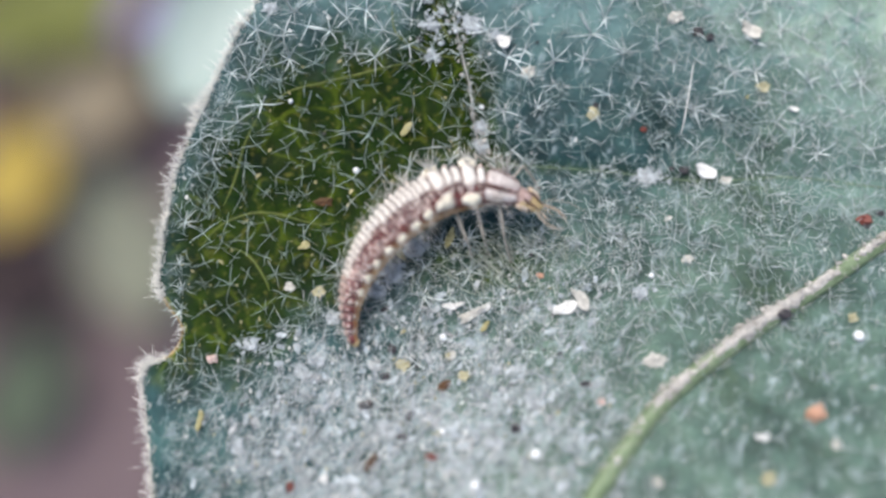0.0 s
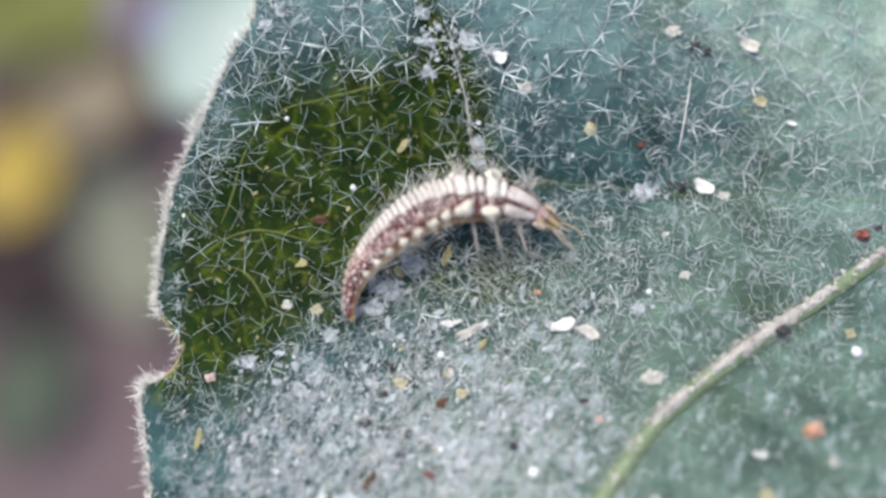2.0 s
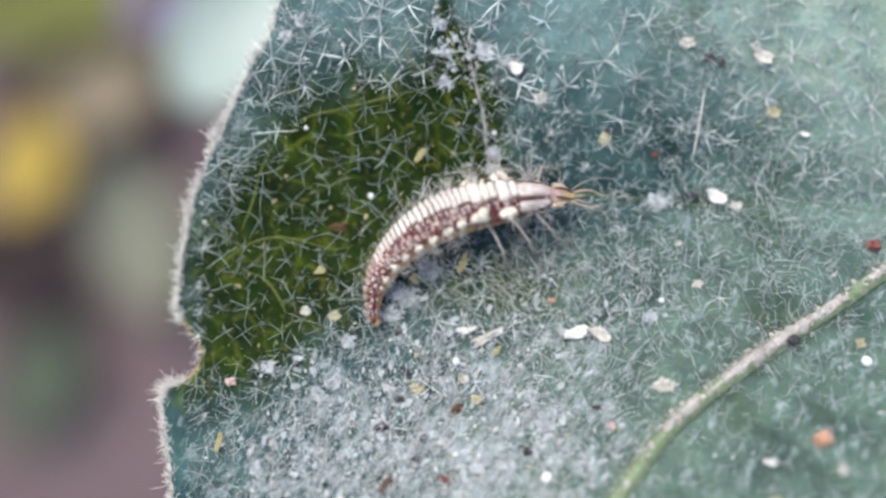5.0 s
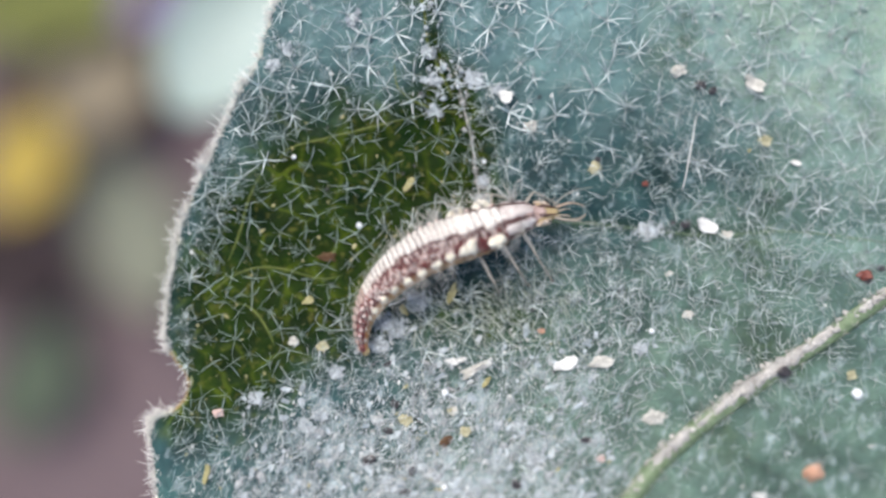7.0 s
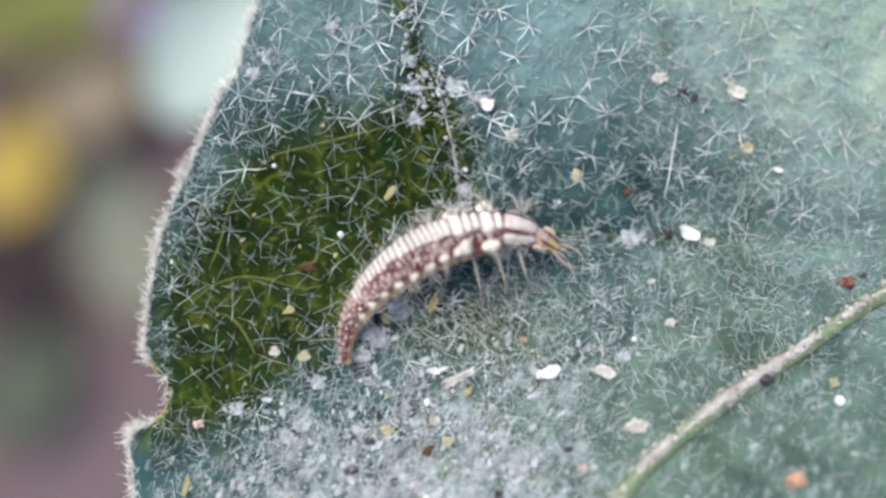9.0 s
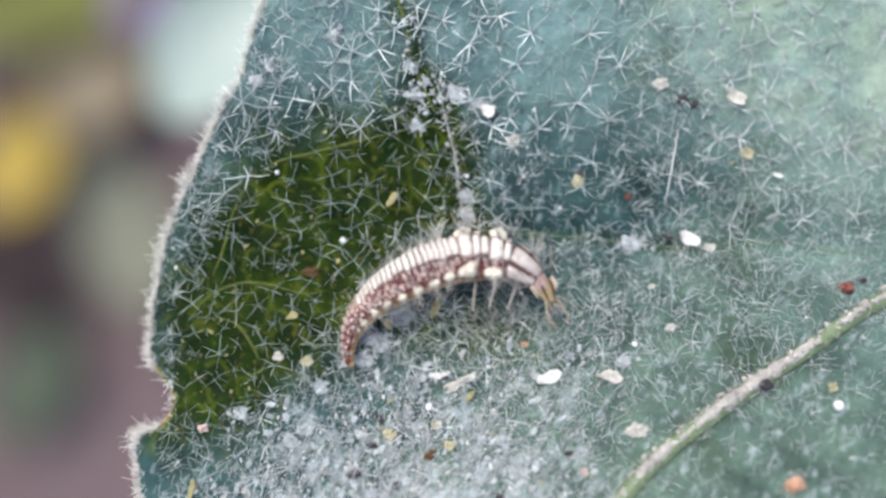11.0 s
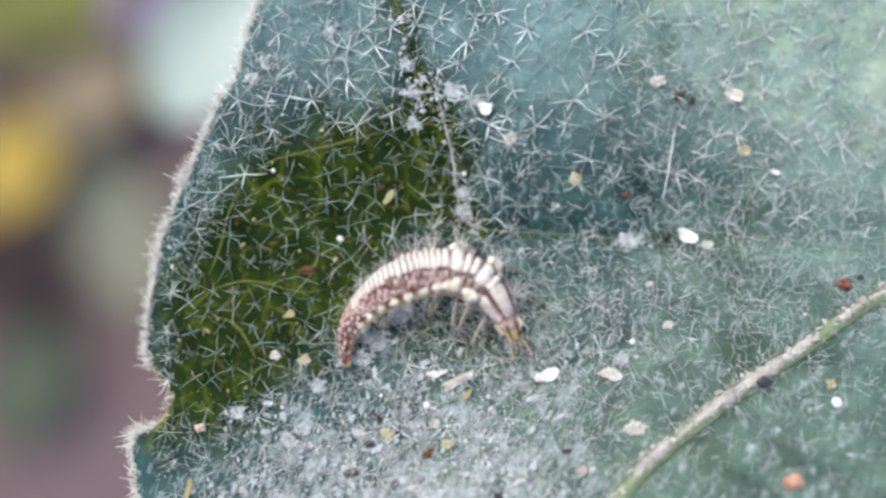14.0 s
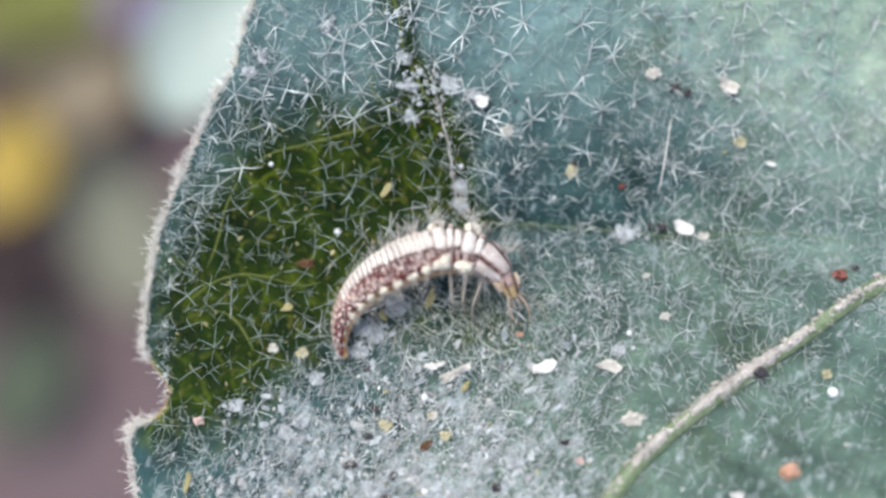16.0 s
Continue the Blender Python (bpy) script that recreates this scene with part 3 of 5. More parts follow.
def build_veins():
    rng = random.Random(5)
    line = on_leaf(VEIN_MAIN, 60, 0.02)
    part("vein", tube(line, [0.30 - 0.06 * i / 59 + 0.02 * noise.noise(Vector((i * 0.4, 0, 0))) for i in range(60)], 8, 0.8), M_VEIN, leaf, "thick pale green raised main vein")
    # cream crust of felt along the vein's crest
    crust = []

    def thick_at(i):
        return max(0.0, min(1.0, 0.74 + 0.85 * noise.noise(Vector((i * 0.31, 2.5, 0))))) * smoothstep(15, 22, i) * (1 - 0.6 * smoothstep(50, 57, i))

    while len(crust) < 420:
        i = rng.uniform(10, 56)
        if rng.random() > 0.15 + thick_at(i):
            continue
        k = int(i)
        p = Vector(line[k]).lerp(Vector(line[k + 1]), i - k)
        r, off = rng.uniform(0.06, 0.22), rng.gauss(0, 0.13)
        crust.append(shard(p.x - 0.05 + 0.5 * off, p.y + 0.06 - 0.85 * off, p.z + 0.24 - 1.1 * abs(off), r * rng.uniform(1, 2), r, rng.gauss(0.55, 0.5), rng))
    for i in range(420):
        p = line[rng.randrange(10, 56)]
        x, y, z, a, ln = p[0] + rng.gauss(-0.05, 0.14), p[1] + rng.gauss(0.06, 0.14), p[2] + 0.13, rng.uniform(0, 6.283), rng.uniform(0.1, 0.3)
        crust.append(spike((x, y, z), (x + ln * math.cos(a), y + ln * math.sin(a), z + ln * rng.uniform(-0.2, 0.5)), rng.uniform(0.008, 0.014), 0.1, rng))
    fine = on_leaf(VEIN_MAIN, 240, 0.02)[44:228]
    core = [(x - 0.05 + 0.05 * noise.noise(Vector((i * 0.2, 7, 0))), y + 0.06 + 0.05 * noise.noise(Vector((i * 0.2, 9, 0))), z + 0.12) for i, (x, y, z) in enumerate(fine)]
    crust.append(tube(core, [0.02 + 0.25 * thick_at(11 + i / 4) * (0.75 + 0.45 * noise.noise(Vector((i * 0.45, 1, 0)))) for i in range(len(core))], 10, 0.7))
    part("vein_crust", joined(crust), M_CRUST, leaf, "cream felt crust along the main vein", kind="stuff")
    mid = on_leaf(VEIN_MID[:6], 30, 0.02)
    part("vein", tube(mid, [0.02 + 0.03 * abs(noise.noise(Vector((i * 0.7, 4, 0)))) for i in range(30)], 6), M_CRUST, leaf, "cream side vein")
    part("vein", tube(on_leaf(VEIN_MID[5:], 40, -0.005), 0.022, 6), M_VEIN, leaf, "faint sunken side vein")
    bumps = []
    for i in range(90):
        p = mid[rng.choice(list(range(6)) + list(range(30)) + list(range(20, 29)))]
        q = rng.uniform(0.03, 0.09)
        bumps.append(shard(p[0] + rng.gauss(0, 0.12), p[1] + rng.gauss(0, 0.12), p[2] + 0.05, q * rng.uniform(1.5, 3), q * 1.6, rng.uniform(0, 6.283), rng))
    part("vein_crust", joined(bumps), M_CRUST, leaf, "cream crust along the side vein", kind="stuff")
    upper = on_leaf(VEIN_TOP, 26, 0.0)
    part("veinlet", tube(upper, 0.05, 5), M_VEINLET, leaf, "yellow-green veinlet")
    spots = []
    for i in range(70):
        p = upper[rng.randrange(26)]
        q = rng.uniform(0.03, 0.1)
        spots.append(shard(p[0] + rng.gauss(0, 0.32), p[1] + rng.gauss(0, 0.2), p[2] + 0.08, q * rng.uniform(1.5, 3.2), q * 1.6, rng.uniform(0, 6.283), rng))
    part("vein_crust", joined(spots), M_FLUFF, leaf, "cream crust along the side vein", kind="stuff")
    for pts in ([(-5.36, 3.93), (-4.84, 4.69), (-3.82, 5.02), (-2.44, 5.37), (-1.08, 5.71), (0.55, 6.11)],
            [(-7.46, -0.07), (-6.78, 0.70), (-5.91, 1.10), (-5.05, 1.10), (-3.85, 0.80), (-3.15, 0.89)],
            [(-5.62, 4.10), (-6.06, 3.17), (-6.34, 2.16), (-6.69, 1.31)],
            [(-6.60, 0.11), (-5.91, -0.15), (-5.38, -0.85), (-5.20, -1.27)],
            [(-1.58, 7.32), (-1.41, 6.52), (-0.39, 5.97), (0.55, 5.90)]):
        part("veinlet", tube(on_leaf(pts, 24, -0.01), [0.012 + 0.028 * math.sin(math.pi * i / 23) for i in range(24)], 5), M_VEINLET, leaf, "yellow-green veinlet")


build_veins()


def build_rim():
    rng = random.Random(8)
    hairs = {"hairy": [], "bare": []}
    runs, run, bare = [], [], None
    for p in EDGE_LINE:
        b = -3.30 < p.y < -1.45
        if b != bare and run:
            runs.append((bare, run))
            run = [run[-1]]
        bare = b
        run.append(p)
    runs.append((bare, run))
    for b, r in runs:
        pts = [(p.x + 0.04, p.y, leaf_height(p.x, p.y) - 0.06) for p in r]
        if b:
            part("rim", tube(pts, 0.085, 6), M_NOTCH, leaf, "thin browned rim of the bitten notch")
            part("rim_lip", tube([(x + 0.1, y, z + 0.07) for x, y, z in pts], 0.05, 5), M_VEINLET, leaf, "yellow-green lip inside the notch")
        else:
            part("rim", tube(pts, [0.068 + 0.03 * noise.noise(Vector((i * 0.5, 1, 0))) for i in range(len(pts))], 7), M_RIM, leaf, "cream felted rim")
    vs = []
    for i in range(3000):
        p = EDGE_LINE[rng.randrange(len(EDGE_LINE))]
        y = p.y + rng.uniform(-0.06, 0.06)
        if -3.25 < y < -1.5 and rng.random() < 0.9:
            continue
        x = left_of(y) + rng.gauss(0.04, 0.075)
        z = leaf_height(x, y) + rng.uniform(-0.15, 0.03)
        a = radians(180 + rng.gauss(0, 50))
        ln = rng.uniform(0.1, 0.27) * (1.1 + 0.9 * noise.noise(Vector((y * 1.3, 4, 0)))) * (1.8 if rng.random() < 0.1 else 1)
        el = rng.uniform(-0.2, 0.8)
        vs.append(spike((x, y, z), (x + ln * math.cos(a), y + ln * math.sin(a) + 0.04, z + ln * el), rng.uniform(0.008, 0.013), 0.08, rng))
    part("edge_fringe", joined(vs), M_FRINGE, leaf, "fringe of fine white hairs along the leaf's rim", kind="stuff")


build_rim()

# ---- star hairs ----
for glassy, clear in ((M_HAIR, 0.12), (M_WORN, 0.25), (M_FUZZ, 0.25), (M_BRISTLE, 0.25), (M_SILK, 0.2)):
    glassy.node_tree.nodes["Principled BSDF"].inputs["Alpha"].default_value = 1 - clear

STARS = [(-5.46, 5.65), (-5.49, 4.35), (-4.84, 6.37), (-6.25, 3.81), (-7.40, 3.34), (-4.94, 5.04), (-6.10, 1.67), (-5.65, 6.52), (-7.03, 2.73), (-3.44, 6.55), (-4.79, 6.50), (-4.50, 7.07), (-2.08, 5.82), (-1.06, 6.21), (-0.26, 5.84), (-1.18, 5.62), (-3.87, 5.61), (-2.18, 4.98), (-4.99, 5.06), (-2.98, 4.40), (-4.17, 4.27), (-1.84, 4.13), (-0.07, 3.72), (-0.22, 5.07), (-2.26, 3.49), (-4.66, 5.71), (3.70, 6.69), (4.96, 7.13), (5.59, 6.13), (4.57, 6.64), (5.08, 4.84), (4.29, 3.09), (5.78, 4.16), (9.68, 5.59), (11.38, 5.35), (7.73, 4.39), (10.30, 4.05), (13.06, 4.47), (11.55, 3.08), (9.30, 2.93), (4.24, 5.02), (3.40, 5.85), (7.45, 0.97), (9.86, 3.26), (-3.32, 2.00), (-5.22, 0.45)]


def star(rng, size, count, thick=1.0):
    """A star-shaped hair: rays that spread from a short foot."""
    out = [blob(0, 0, 0.04, 0.017 * thick, 0.017 * thick, 0.05, 0.1, 1, 4, 6)]
    a0 = rng.uniform(0, 360)
    for i in range(count):
        a = radians(a0 + 360 * i / count + rng.uniform(-26, 26))
        ln = size * rng.uniform(0.5, 1.25)
        el = radians(rng.choice((rng.uniform(2, 18), rng.uniform(5, 28), rng.uniform(15, 50))))
        out.append(spike((0, 0, 0.07), (ln * math.cos(el) * math.cos(a), ln * math.cos(el) * math.sin(a), 0.07 + ln * math.sin(el)), thick * rng.uniform(0.0105, 0.0155), 0.06, rng))
    return joined(out)


def build_stars():
    rng = random.Random(21)
    protos = [mesh_of("star_hair", *star(rng, 0.6, rng.choice((4, 5, 6, 6, 7, 8)), 1.1), M_HAIR) for _ in range(24)]
    thin = [mesh_of("star_hair", *star(rng, 0.56, rng.choice((4, 4, 5, 5, 6)), 0.78), M_WORN) for _ in range(16)]
    bold = [mesh_of("star_hair", *star(rng, 0.62, rng.choice((5, 6, 6, 7, 8)), 1.55), M_HAIR) for _ in range(12)]
    placed = [(x, y, rng.uniform(0.95, 1.2)) for x, y in STARS]
    tries = 0
    while tries < 9000:
        tries += 1
        x, y = rng.uniform(-8.2, 17.5), rng.uniform(-9, 12.5)
        if x < left_of(y) + 0.25:
            continue
        gap = 0.56 if in_dark(x, y) > 0.2 else 0.66 if x > 2.5 and y > 2.2 else 0.58 if y > 2.2 else 0.76
        if all((x - a) ** 2 + (y - b) ** 2 > gap * gap for a, b, _ in placed):
            placed.append((x, y, rng.uniform(0.62, 1.05) * (1.1 if y > 3.5 else 1.0) * (0.92 if x > 3 else 1.0)))
    placed.sort(key=lambda p: math.hypot(p[0] + 0.5, (p[1] - 2.5) * 1.3))
    rest = []
    for i, (x, y, s) in enumerate(placed):
        m = pose(x * MM, y * MM, leaf_height(x, y) * MM, rng.uniform(-10, 10), rng.uniform(-10, 10), rng.uniform(0, 360)) @ Matrix.Scale(s, 4)
        kinds = thin if in_dark(x, y) > rng.uniform(-0.3, 0.9) or (x > 3 and rng.random() < (0.8 if y < 1.2 else 0.25)) else protos
        if kinds is protos and y + 0.3 * x > 6.4 and x > -3:
            kinds = bold
        if i < 300:
            ob = new("star_hair", kinds[i % len(kinds)])
            ob.parent = leaf
            ob.matrix_basis = m
        else:
            me = kinds[rng.randrange(len(kinds))]
            rest.append(([tuple((m @ v.co) / MM) for v in me.vertices], [tuple(p.vertices) for p in me.polygons]))
    part("star_hairs", joined(rest), M_HAIR, leaf, "white star-shaped hairs", kind="stuff")
    # short single hairs between the stars
    fuzz = []
    for i in range(11000):
        x, y = rng.uniform(-8.2, 17), rng.uniform(-9, 12)
        if x < left_of(y) + 0.1 or (in_dark(x, y) > 0.3 and rng.random() < 0.85):
            continue
        if y < 1.5 - 0.3 * max(0, x - 8) and x > 3.5 and rng.random() < 0.7:
            continue
        if x > 2.5 and y > 1.5 and rng.random() < 0.5:
            continue
        z, a, ln = leaf_height(x, y), rng.uniform(0, 6.283), rng.uniform(0.16, 0.6)
        fuzz.append(spike((x, y, z), (x + ln * math.cos(a), y + ln * math.sin(a), z + ln * rng.uniform(0.1, 0.6)), rng.uniform(0.007, 0.011), 0.09, rng))
    straw = []
    for i in range(300):
        x, y = rng.gauss(1.2, 1.5), rng.gauss(-0.3, 0.7)
        z, a, ln = leaf_height(x, y), rng.choice((rng.gauss(-0.9, 0.5), rng.uniform(0, 6.283))), rng.uniform(0.3, 0.85)
        straw.append(spike((x, y, z), (x + ln * math.cos(a), y + ln * math.sin(a), z + ln * rng.uniform(0.1, 0.5)), rng.uniform(0.008, 0.014), 0.12, rng))
    part("straw_hairs", joined(straw), M_STRAW, leaf, "dull straw-coloured worn hairs below the larva", kind="stuff")
    mat_bits = []
    while len(mat_bits) < 4200:
        x, y = rng.uniform(-8, 6), rng.uniform(-8.5, 0.2)
        if x < left_of(y) + 0.2 or rng.random() > dust_at(x, y):
            continue
        z, a, ln = leaf_height(x, y) + 0.02, rng.choice((rng.gauss(1.0, 0.45), rng.uniform(0, 6.283))), rng.uniform(0.15, 0.5)
        mat_bits.append(spike((x, y, z), (x + ln * math.cos(a), y + ln * math.sin(a), z + ln * rng.uniform(-0.05, 0.3)), rng.uniform(0.007, 0.0125), 0.3, rng))
    part("matted_hairs", joined(mat_bits), M_SILK, leaf, "whitish matted hairs near the notch", kind="stuff")
    fine = []
    while len(fine) < 3200:
        x, y = rng.uniform(3, 17), rng.uniform(-3.5, 10.5)
        if rng.random() > smoothstep(5, 10, x + 0.2 * y) * smoothstep(-5.5, 0.5, y + 0.35 * (9 - x)):
            continue
        z, a, ln = leaf_height(x, y), rng.uniform(0, 6.283), rng.uniform(0.15, 0.5)
        fine.append(spike((x, y, z + 0.02), (x + ln * math.cos(a), y + ln * math.sin(a), z + ln * rng.uniform(0.1, 0.5)), rng.uniform(0.006, 0.0105), 0.14, rng))
    while len(fine) < 3850:
        x, y = rng.gauss(5.0, 2.4), rng.gauss(0.2, 1.6)
        if x < 1.6:
            continue
        z, a, ln = leaf_height(x, y), rng.uniform(0, 6.283), rng.uniform(0.2, 0.6)
        fine.append(spike((x, y, z + 0.02), (x + ln * math.cos(a), y + ln * math.sin(a), z + ln * rng.uniform(0.1, 0.55)), rng.uniform(0.009, 0.014), 0.14, rng))
    part("fine_hairs", joined(fine), M_HAIR, leaf, "fine white hairs towards the leaf stalk", kind="stuff")
    part("fuzz", joined(fuzz), M_FUZZ, leaf, "short pale hairs between the stars", kind="stuff")


build_stars()
part("stalk", tube([tuple(p) for p in smooth_path([(29, 2, -0.5), (40, 1, -8), (50, 0, -45), (54, 0, -100), (55, 0, -150.5)], 24)], 1.3, 10), M_STALK, leaf, "green leaf stalk rooted in the soil")

# ---- crumbs, chips and tufts that lie on the leaf ----
LITTER_A = [
    ("white_chip", 8.06, 2.49, 0.67, 0.47, -20),
    ("cream_chip", 8.70, 2.23, 0.37, 0.23, 10),
    ("white_chip", 10.86, 4.44, 0.43, 0.20, -10),
    ("cream_chip", 9.52, 6.86, 0.80, 0.43, -30),
    ("cream_chip", 7.17, 7.21, 0.43, 0.37, 0),
    ("dark_crumb", 7.90, 6.82, 0.37, 0.30, 0),
    ("dark_crumb", 8.25, 6.66, 0.30, 0.27, 0),
    ("dark_crumb", 7.46, 2.54, 0.33, 0.27, 0),
    ("dark_crumb", 7.06, 2.61, 0.20, 0.17, 0),
    ("cream_chip", 2.63, 5.49, 0.40, 0.40, 20),
    ("yellow_crumb", 4.63, 4.26, 0.37, 0.37, 0),
    ("dark_crumb", 4.72, 4.51, 0.20, 0.17, 0),
    ("yellow_crumb", 9.93, 5.15, 0.37, 0.37, 0),
    ("red_crumb", 6.20, 3.79, 0.23, 0.20, 0),
    ("white_chip", 1.84, 6.34, 0.50, 0.42, 0),
    ("red_crumb", 12.74, 0.97, 0.53, 0.37, 0),
]
LITTER_B = [
    ("white_chip", 0.42, -1.66, 0.50, 0.15, 10),
    ("cream_chip", 0.78, -1.93, 0.90, 0.15, 22),
    ("white_chip", 1.22, -1.74, 0.60, 0.14, 30),
    ("yellow_chip", 1.25, -2.35, 0.45, 0.20, 50),
    ("dark_crumb", 12.83, 0.81, 0.27, 0.20, 0),
    ("orange_crumb", 10.52, -4.74, 0.53, 0.50, 0),
    ("white_bead", 12.08, -2.56, 0.33, 0.33, 0),
    ("cream_chip", 6.21, -3.29, 0.67, 0.40, 10),
    ("yellow_crumb", 12.01, -2.02, 0.27, 0.27, 0),
    ("white_chip", 3.60, -1.77, 0.78, 0.46, 20),
    ("white_chip", 0.30, -1.72, 0.57, 0.23, 5),
    ("white_chip", 1.14, -1.82, 1.00, 0.23, 25),
    ("cream_chip", 0.89, -1.99, 0.87, 0.20, 30),
    ("white_bead", 0.04, -2.64, 0.23, 0.23, 0),
    ("orange_crumb", 2.94, -0.77, 0.23, 0.20, 0),
    ("white_bead", 6.26, -0.76, 0.18, 0.18, 0),
    ("cream_chip", 7.39, -0.25, 0.33, 0.23, 10),
    ("white_bead", 2.65, -5.94, 0.33, 0.33, 0),
    ("white_bead", 0.96, -6.80, 0.30, 0.30, 0),
    ("yellow_crumb", -1.13, -3.44, 0.40, 0.33, 0),
    ("yellow_crumb", 0.66, -3.76, 0.33, 0.27, 0),
    ("dark_crumb", -1.47, -2.98, 0.30, 0.27, 0),
    ("dark_crumb", -1.68, -3.78, 0.28, 0.27, 0),
    ("dark_crumb", -2.22, -4.63, 0.43, 0.33, 20),
    ("dark_crumb", -0.92, -4.91, 0.30, 0.24, 30),
    ("dark_crumb", -1.10, -5.51, 0.36, 0.26, 0),
    ("dark_crumb", 2.11, -5.23, 0.34, 0.26, 0),
    ("dark_crumb", 4.17, -3.97, 0.34, 0.22, 0),
    ("dark_crumb", -1.67, -1.76, 0.34, 0.2, 30),
    ("rust_crumb", 0.08, -4.04, 0.42, 0.3, 40),
    ("dark_crumb", -0.75, -3.44, 0.2, 0.18, 0),
    ("cream_chip", 0.29, -3.17, 0.30, 0.23, 40),
    ("pink_crumb", -6.82, -3.29, 0.33, 0.30, 0),
    ("yellow_chip", -7.05, -5.06, 0.57, 0.23, 80),
    ("dark_chip", -2.02, -6.23, 0.77, 0.23, 60),
    ("red_crumb", -4.28, -6.91, 0.37, 0.22, 80),
    ("white_chip", -3.33, -6.63, 0.33, 0.27, 0),
]
LITTER_C = [
    ("red_crumb", -0.29, -6.05, 0.37, 0.27, 0),
    ("white_bead", 0.04, -5.34, 0.20, 0.20, 0),
    ("white_chip", 8.89, -5.41, 0.53, 0.23, -10),
    ("yellow_crumb", 8.97, -6.52, 0.43, 0.37, 0),
    ("cream_chip", 5.94, -6.65, 0.30, 0.27, 0),
    ("cream_chip", 10.89, -5.60, 0.30, 0.23, 60),
    ("yellow_chip", -1.12, 3.65, 0.60, 0.27, 62),
    ("yellow_chip", -4.18, 0.11, 0.43, 0.27, 20),
    ("cream_chip", -4.60, -1.13, 0.30, 0.27, 0),
    ("yellow_crumb", -3.73, -1.27, 0.37, 0.27, 0),
    ("dark_crumb", 9.97, -1.95, 0.40, 0.33, 0),
    ("white_bead", -2.64, 2.43, 0.20, 0.20, 0),
    ("white_bead", -4.64, 4.47, 0.15, 0.15, 0),
    ("pink_crumb", 4.58, -4.47, 0.27, 0.27, 0),
    ("yellow_crumb", 0.21, -3.17, 0.20, 0.20, 0),
    ("cream_chip", 6.84, 1.00, 0.23, 0.13, 20),
    ("dark_crumb", -0.74, 6.38, 0.20, 0.18, 0),
    ("dark_crumb", 13.29, 1.20, 0.23, 0.20, 0),
    ("rust_crumb", -3.63, 1.45, 0.50, 0.33, 0),
    ("yellow_chip", 0.21, 0.31, 0.83, 0.30, 70),
    ("yellow_chip", -1.22, -0.16, 0.50, 0.23, -60),
    ("white_bead", 1.19, 4.41, 0.15, 0.15, 0),
]
LABELS = {
    "white_chip": "thin white flake lying on the leaf", "cream_chip": "cream husk flake lying on the leaf",
    "yellow_chip": "yellowish dry sliver lying on the leaf", "dark_chip": "dark brown splinter lying on the leaf",
    "dark_crumb": "blackish dirt crumb on the leaf hairs", "yellow_crumb": "yellow pollen-like crumb on the leaf",
    "red_crumb": "dark red crumb on the leaf", "orange_crumb": "orange crumb on the leaf", "rust_crumb": "rusty brown crumb on the leaf",
    "pink_crumb": "pale pink crumb on the leaf", "white_bead": "round shiny white bead on the leaf"}


def chip_mesh(name, w, h, rng, mat):
    """A thin bent flake with a ragged outline."""
    n, vs, fs = 11, [], []
    bend = rng.uniform(0.1, 0.35) * w
    rough = [1 + rng.uniform(-0.5, 0.2) for _ in range(n)]
    radii = [(rough[k - 1] + 3 * rough[k]) / 4 for k in range(n)]
    for z0 in (0.0, 0.05 + 0.05 * h):
        for f in (1.0, 0.55):
            for k in range(n):
                a = 2 * math.pi * k / n
                x, y = w / 2 * f * radii[k] * math.cos(a), h / 2 * f * radii[k] * math.sin(a)
                vs.append((x, y, z0 * (1 if f < 1 else 0.8) + bend * (2 * x / w) ** 2 * 0.5 + rng.uniform(-0.01, 0.01)))
        vs.append((0, 0, z0))
    m = 2 * n + 1
    for k in range(n):
        j = (k + 1) % n
        fs += [(m + k, m + j, m + n + j, m + n + k), (m + n + k, m + n + j, 2 * m - 1), (j, k, n + k, n + j), (n + j, n + k, m - 1), (k, j, m + j, m + k)]
    return mesh_of(name, vs, fs, mat, smooth=False)


def crumbling(w, h, rng):
    """A ragged flat lump of grains stuck together."""
    rings, sides, vs, fs = 9, 18, [], []
    seed = rng.uniform(0, 50)
    for i in range(rings + 1):
        th = math.pi * i / rings
        for k in range(sides):
            ph = 2 * math.pi * k / sides
            d = Vector((math.sin(th) * math.cos(ph), math.sin(th) * math.sin(ph), math.cos(th)))
            q = 0.9 + 0.85 * noise.noise(d * 2.3 + Vector((seed, 0, 0))) + 0.45 * noise.noise(d * 5.5 + Vector((0, seed, 0)))
            vs.append((d.x * w / 2 * q, d.y * h / 2 * q, d.z * 0.2 * h * q))
    for i in range(rings):
        for k in range(sides):
            a, b = i * sides + k, i * sides + (k + 1) % sides
            fs.append((a, a + sides, b + sides, b))
    return vs, fs


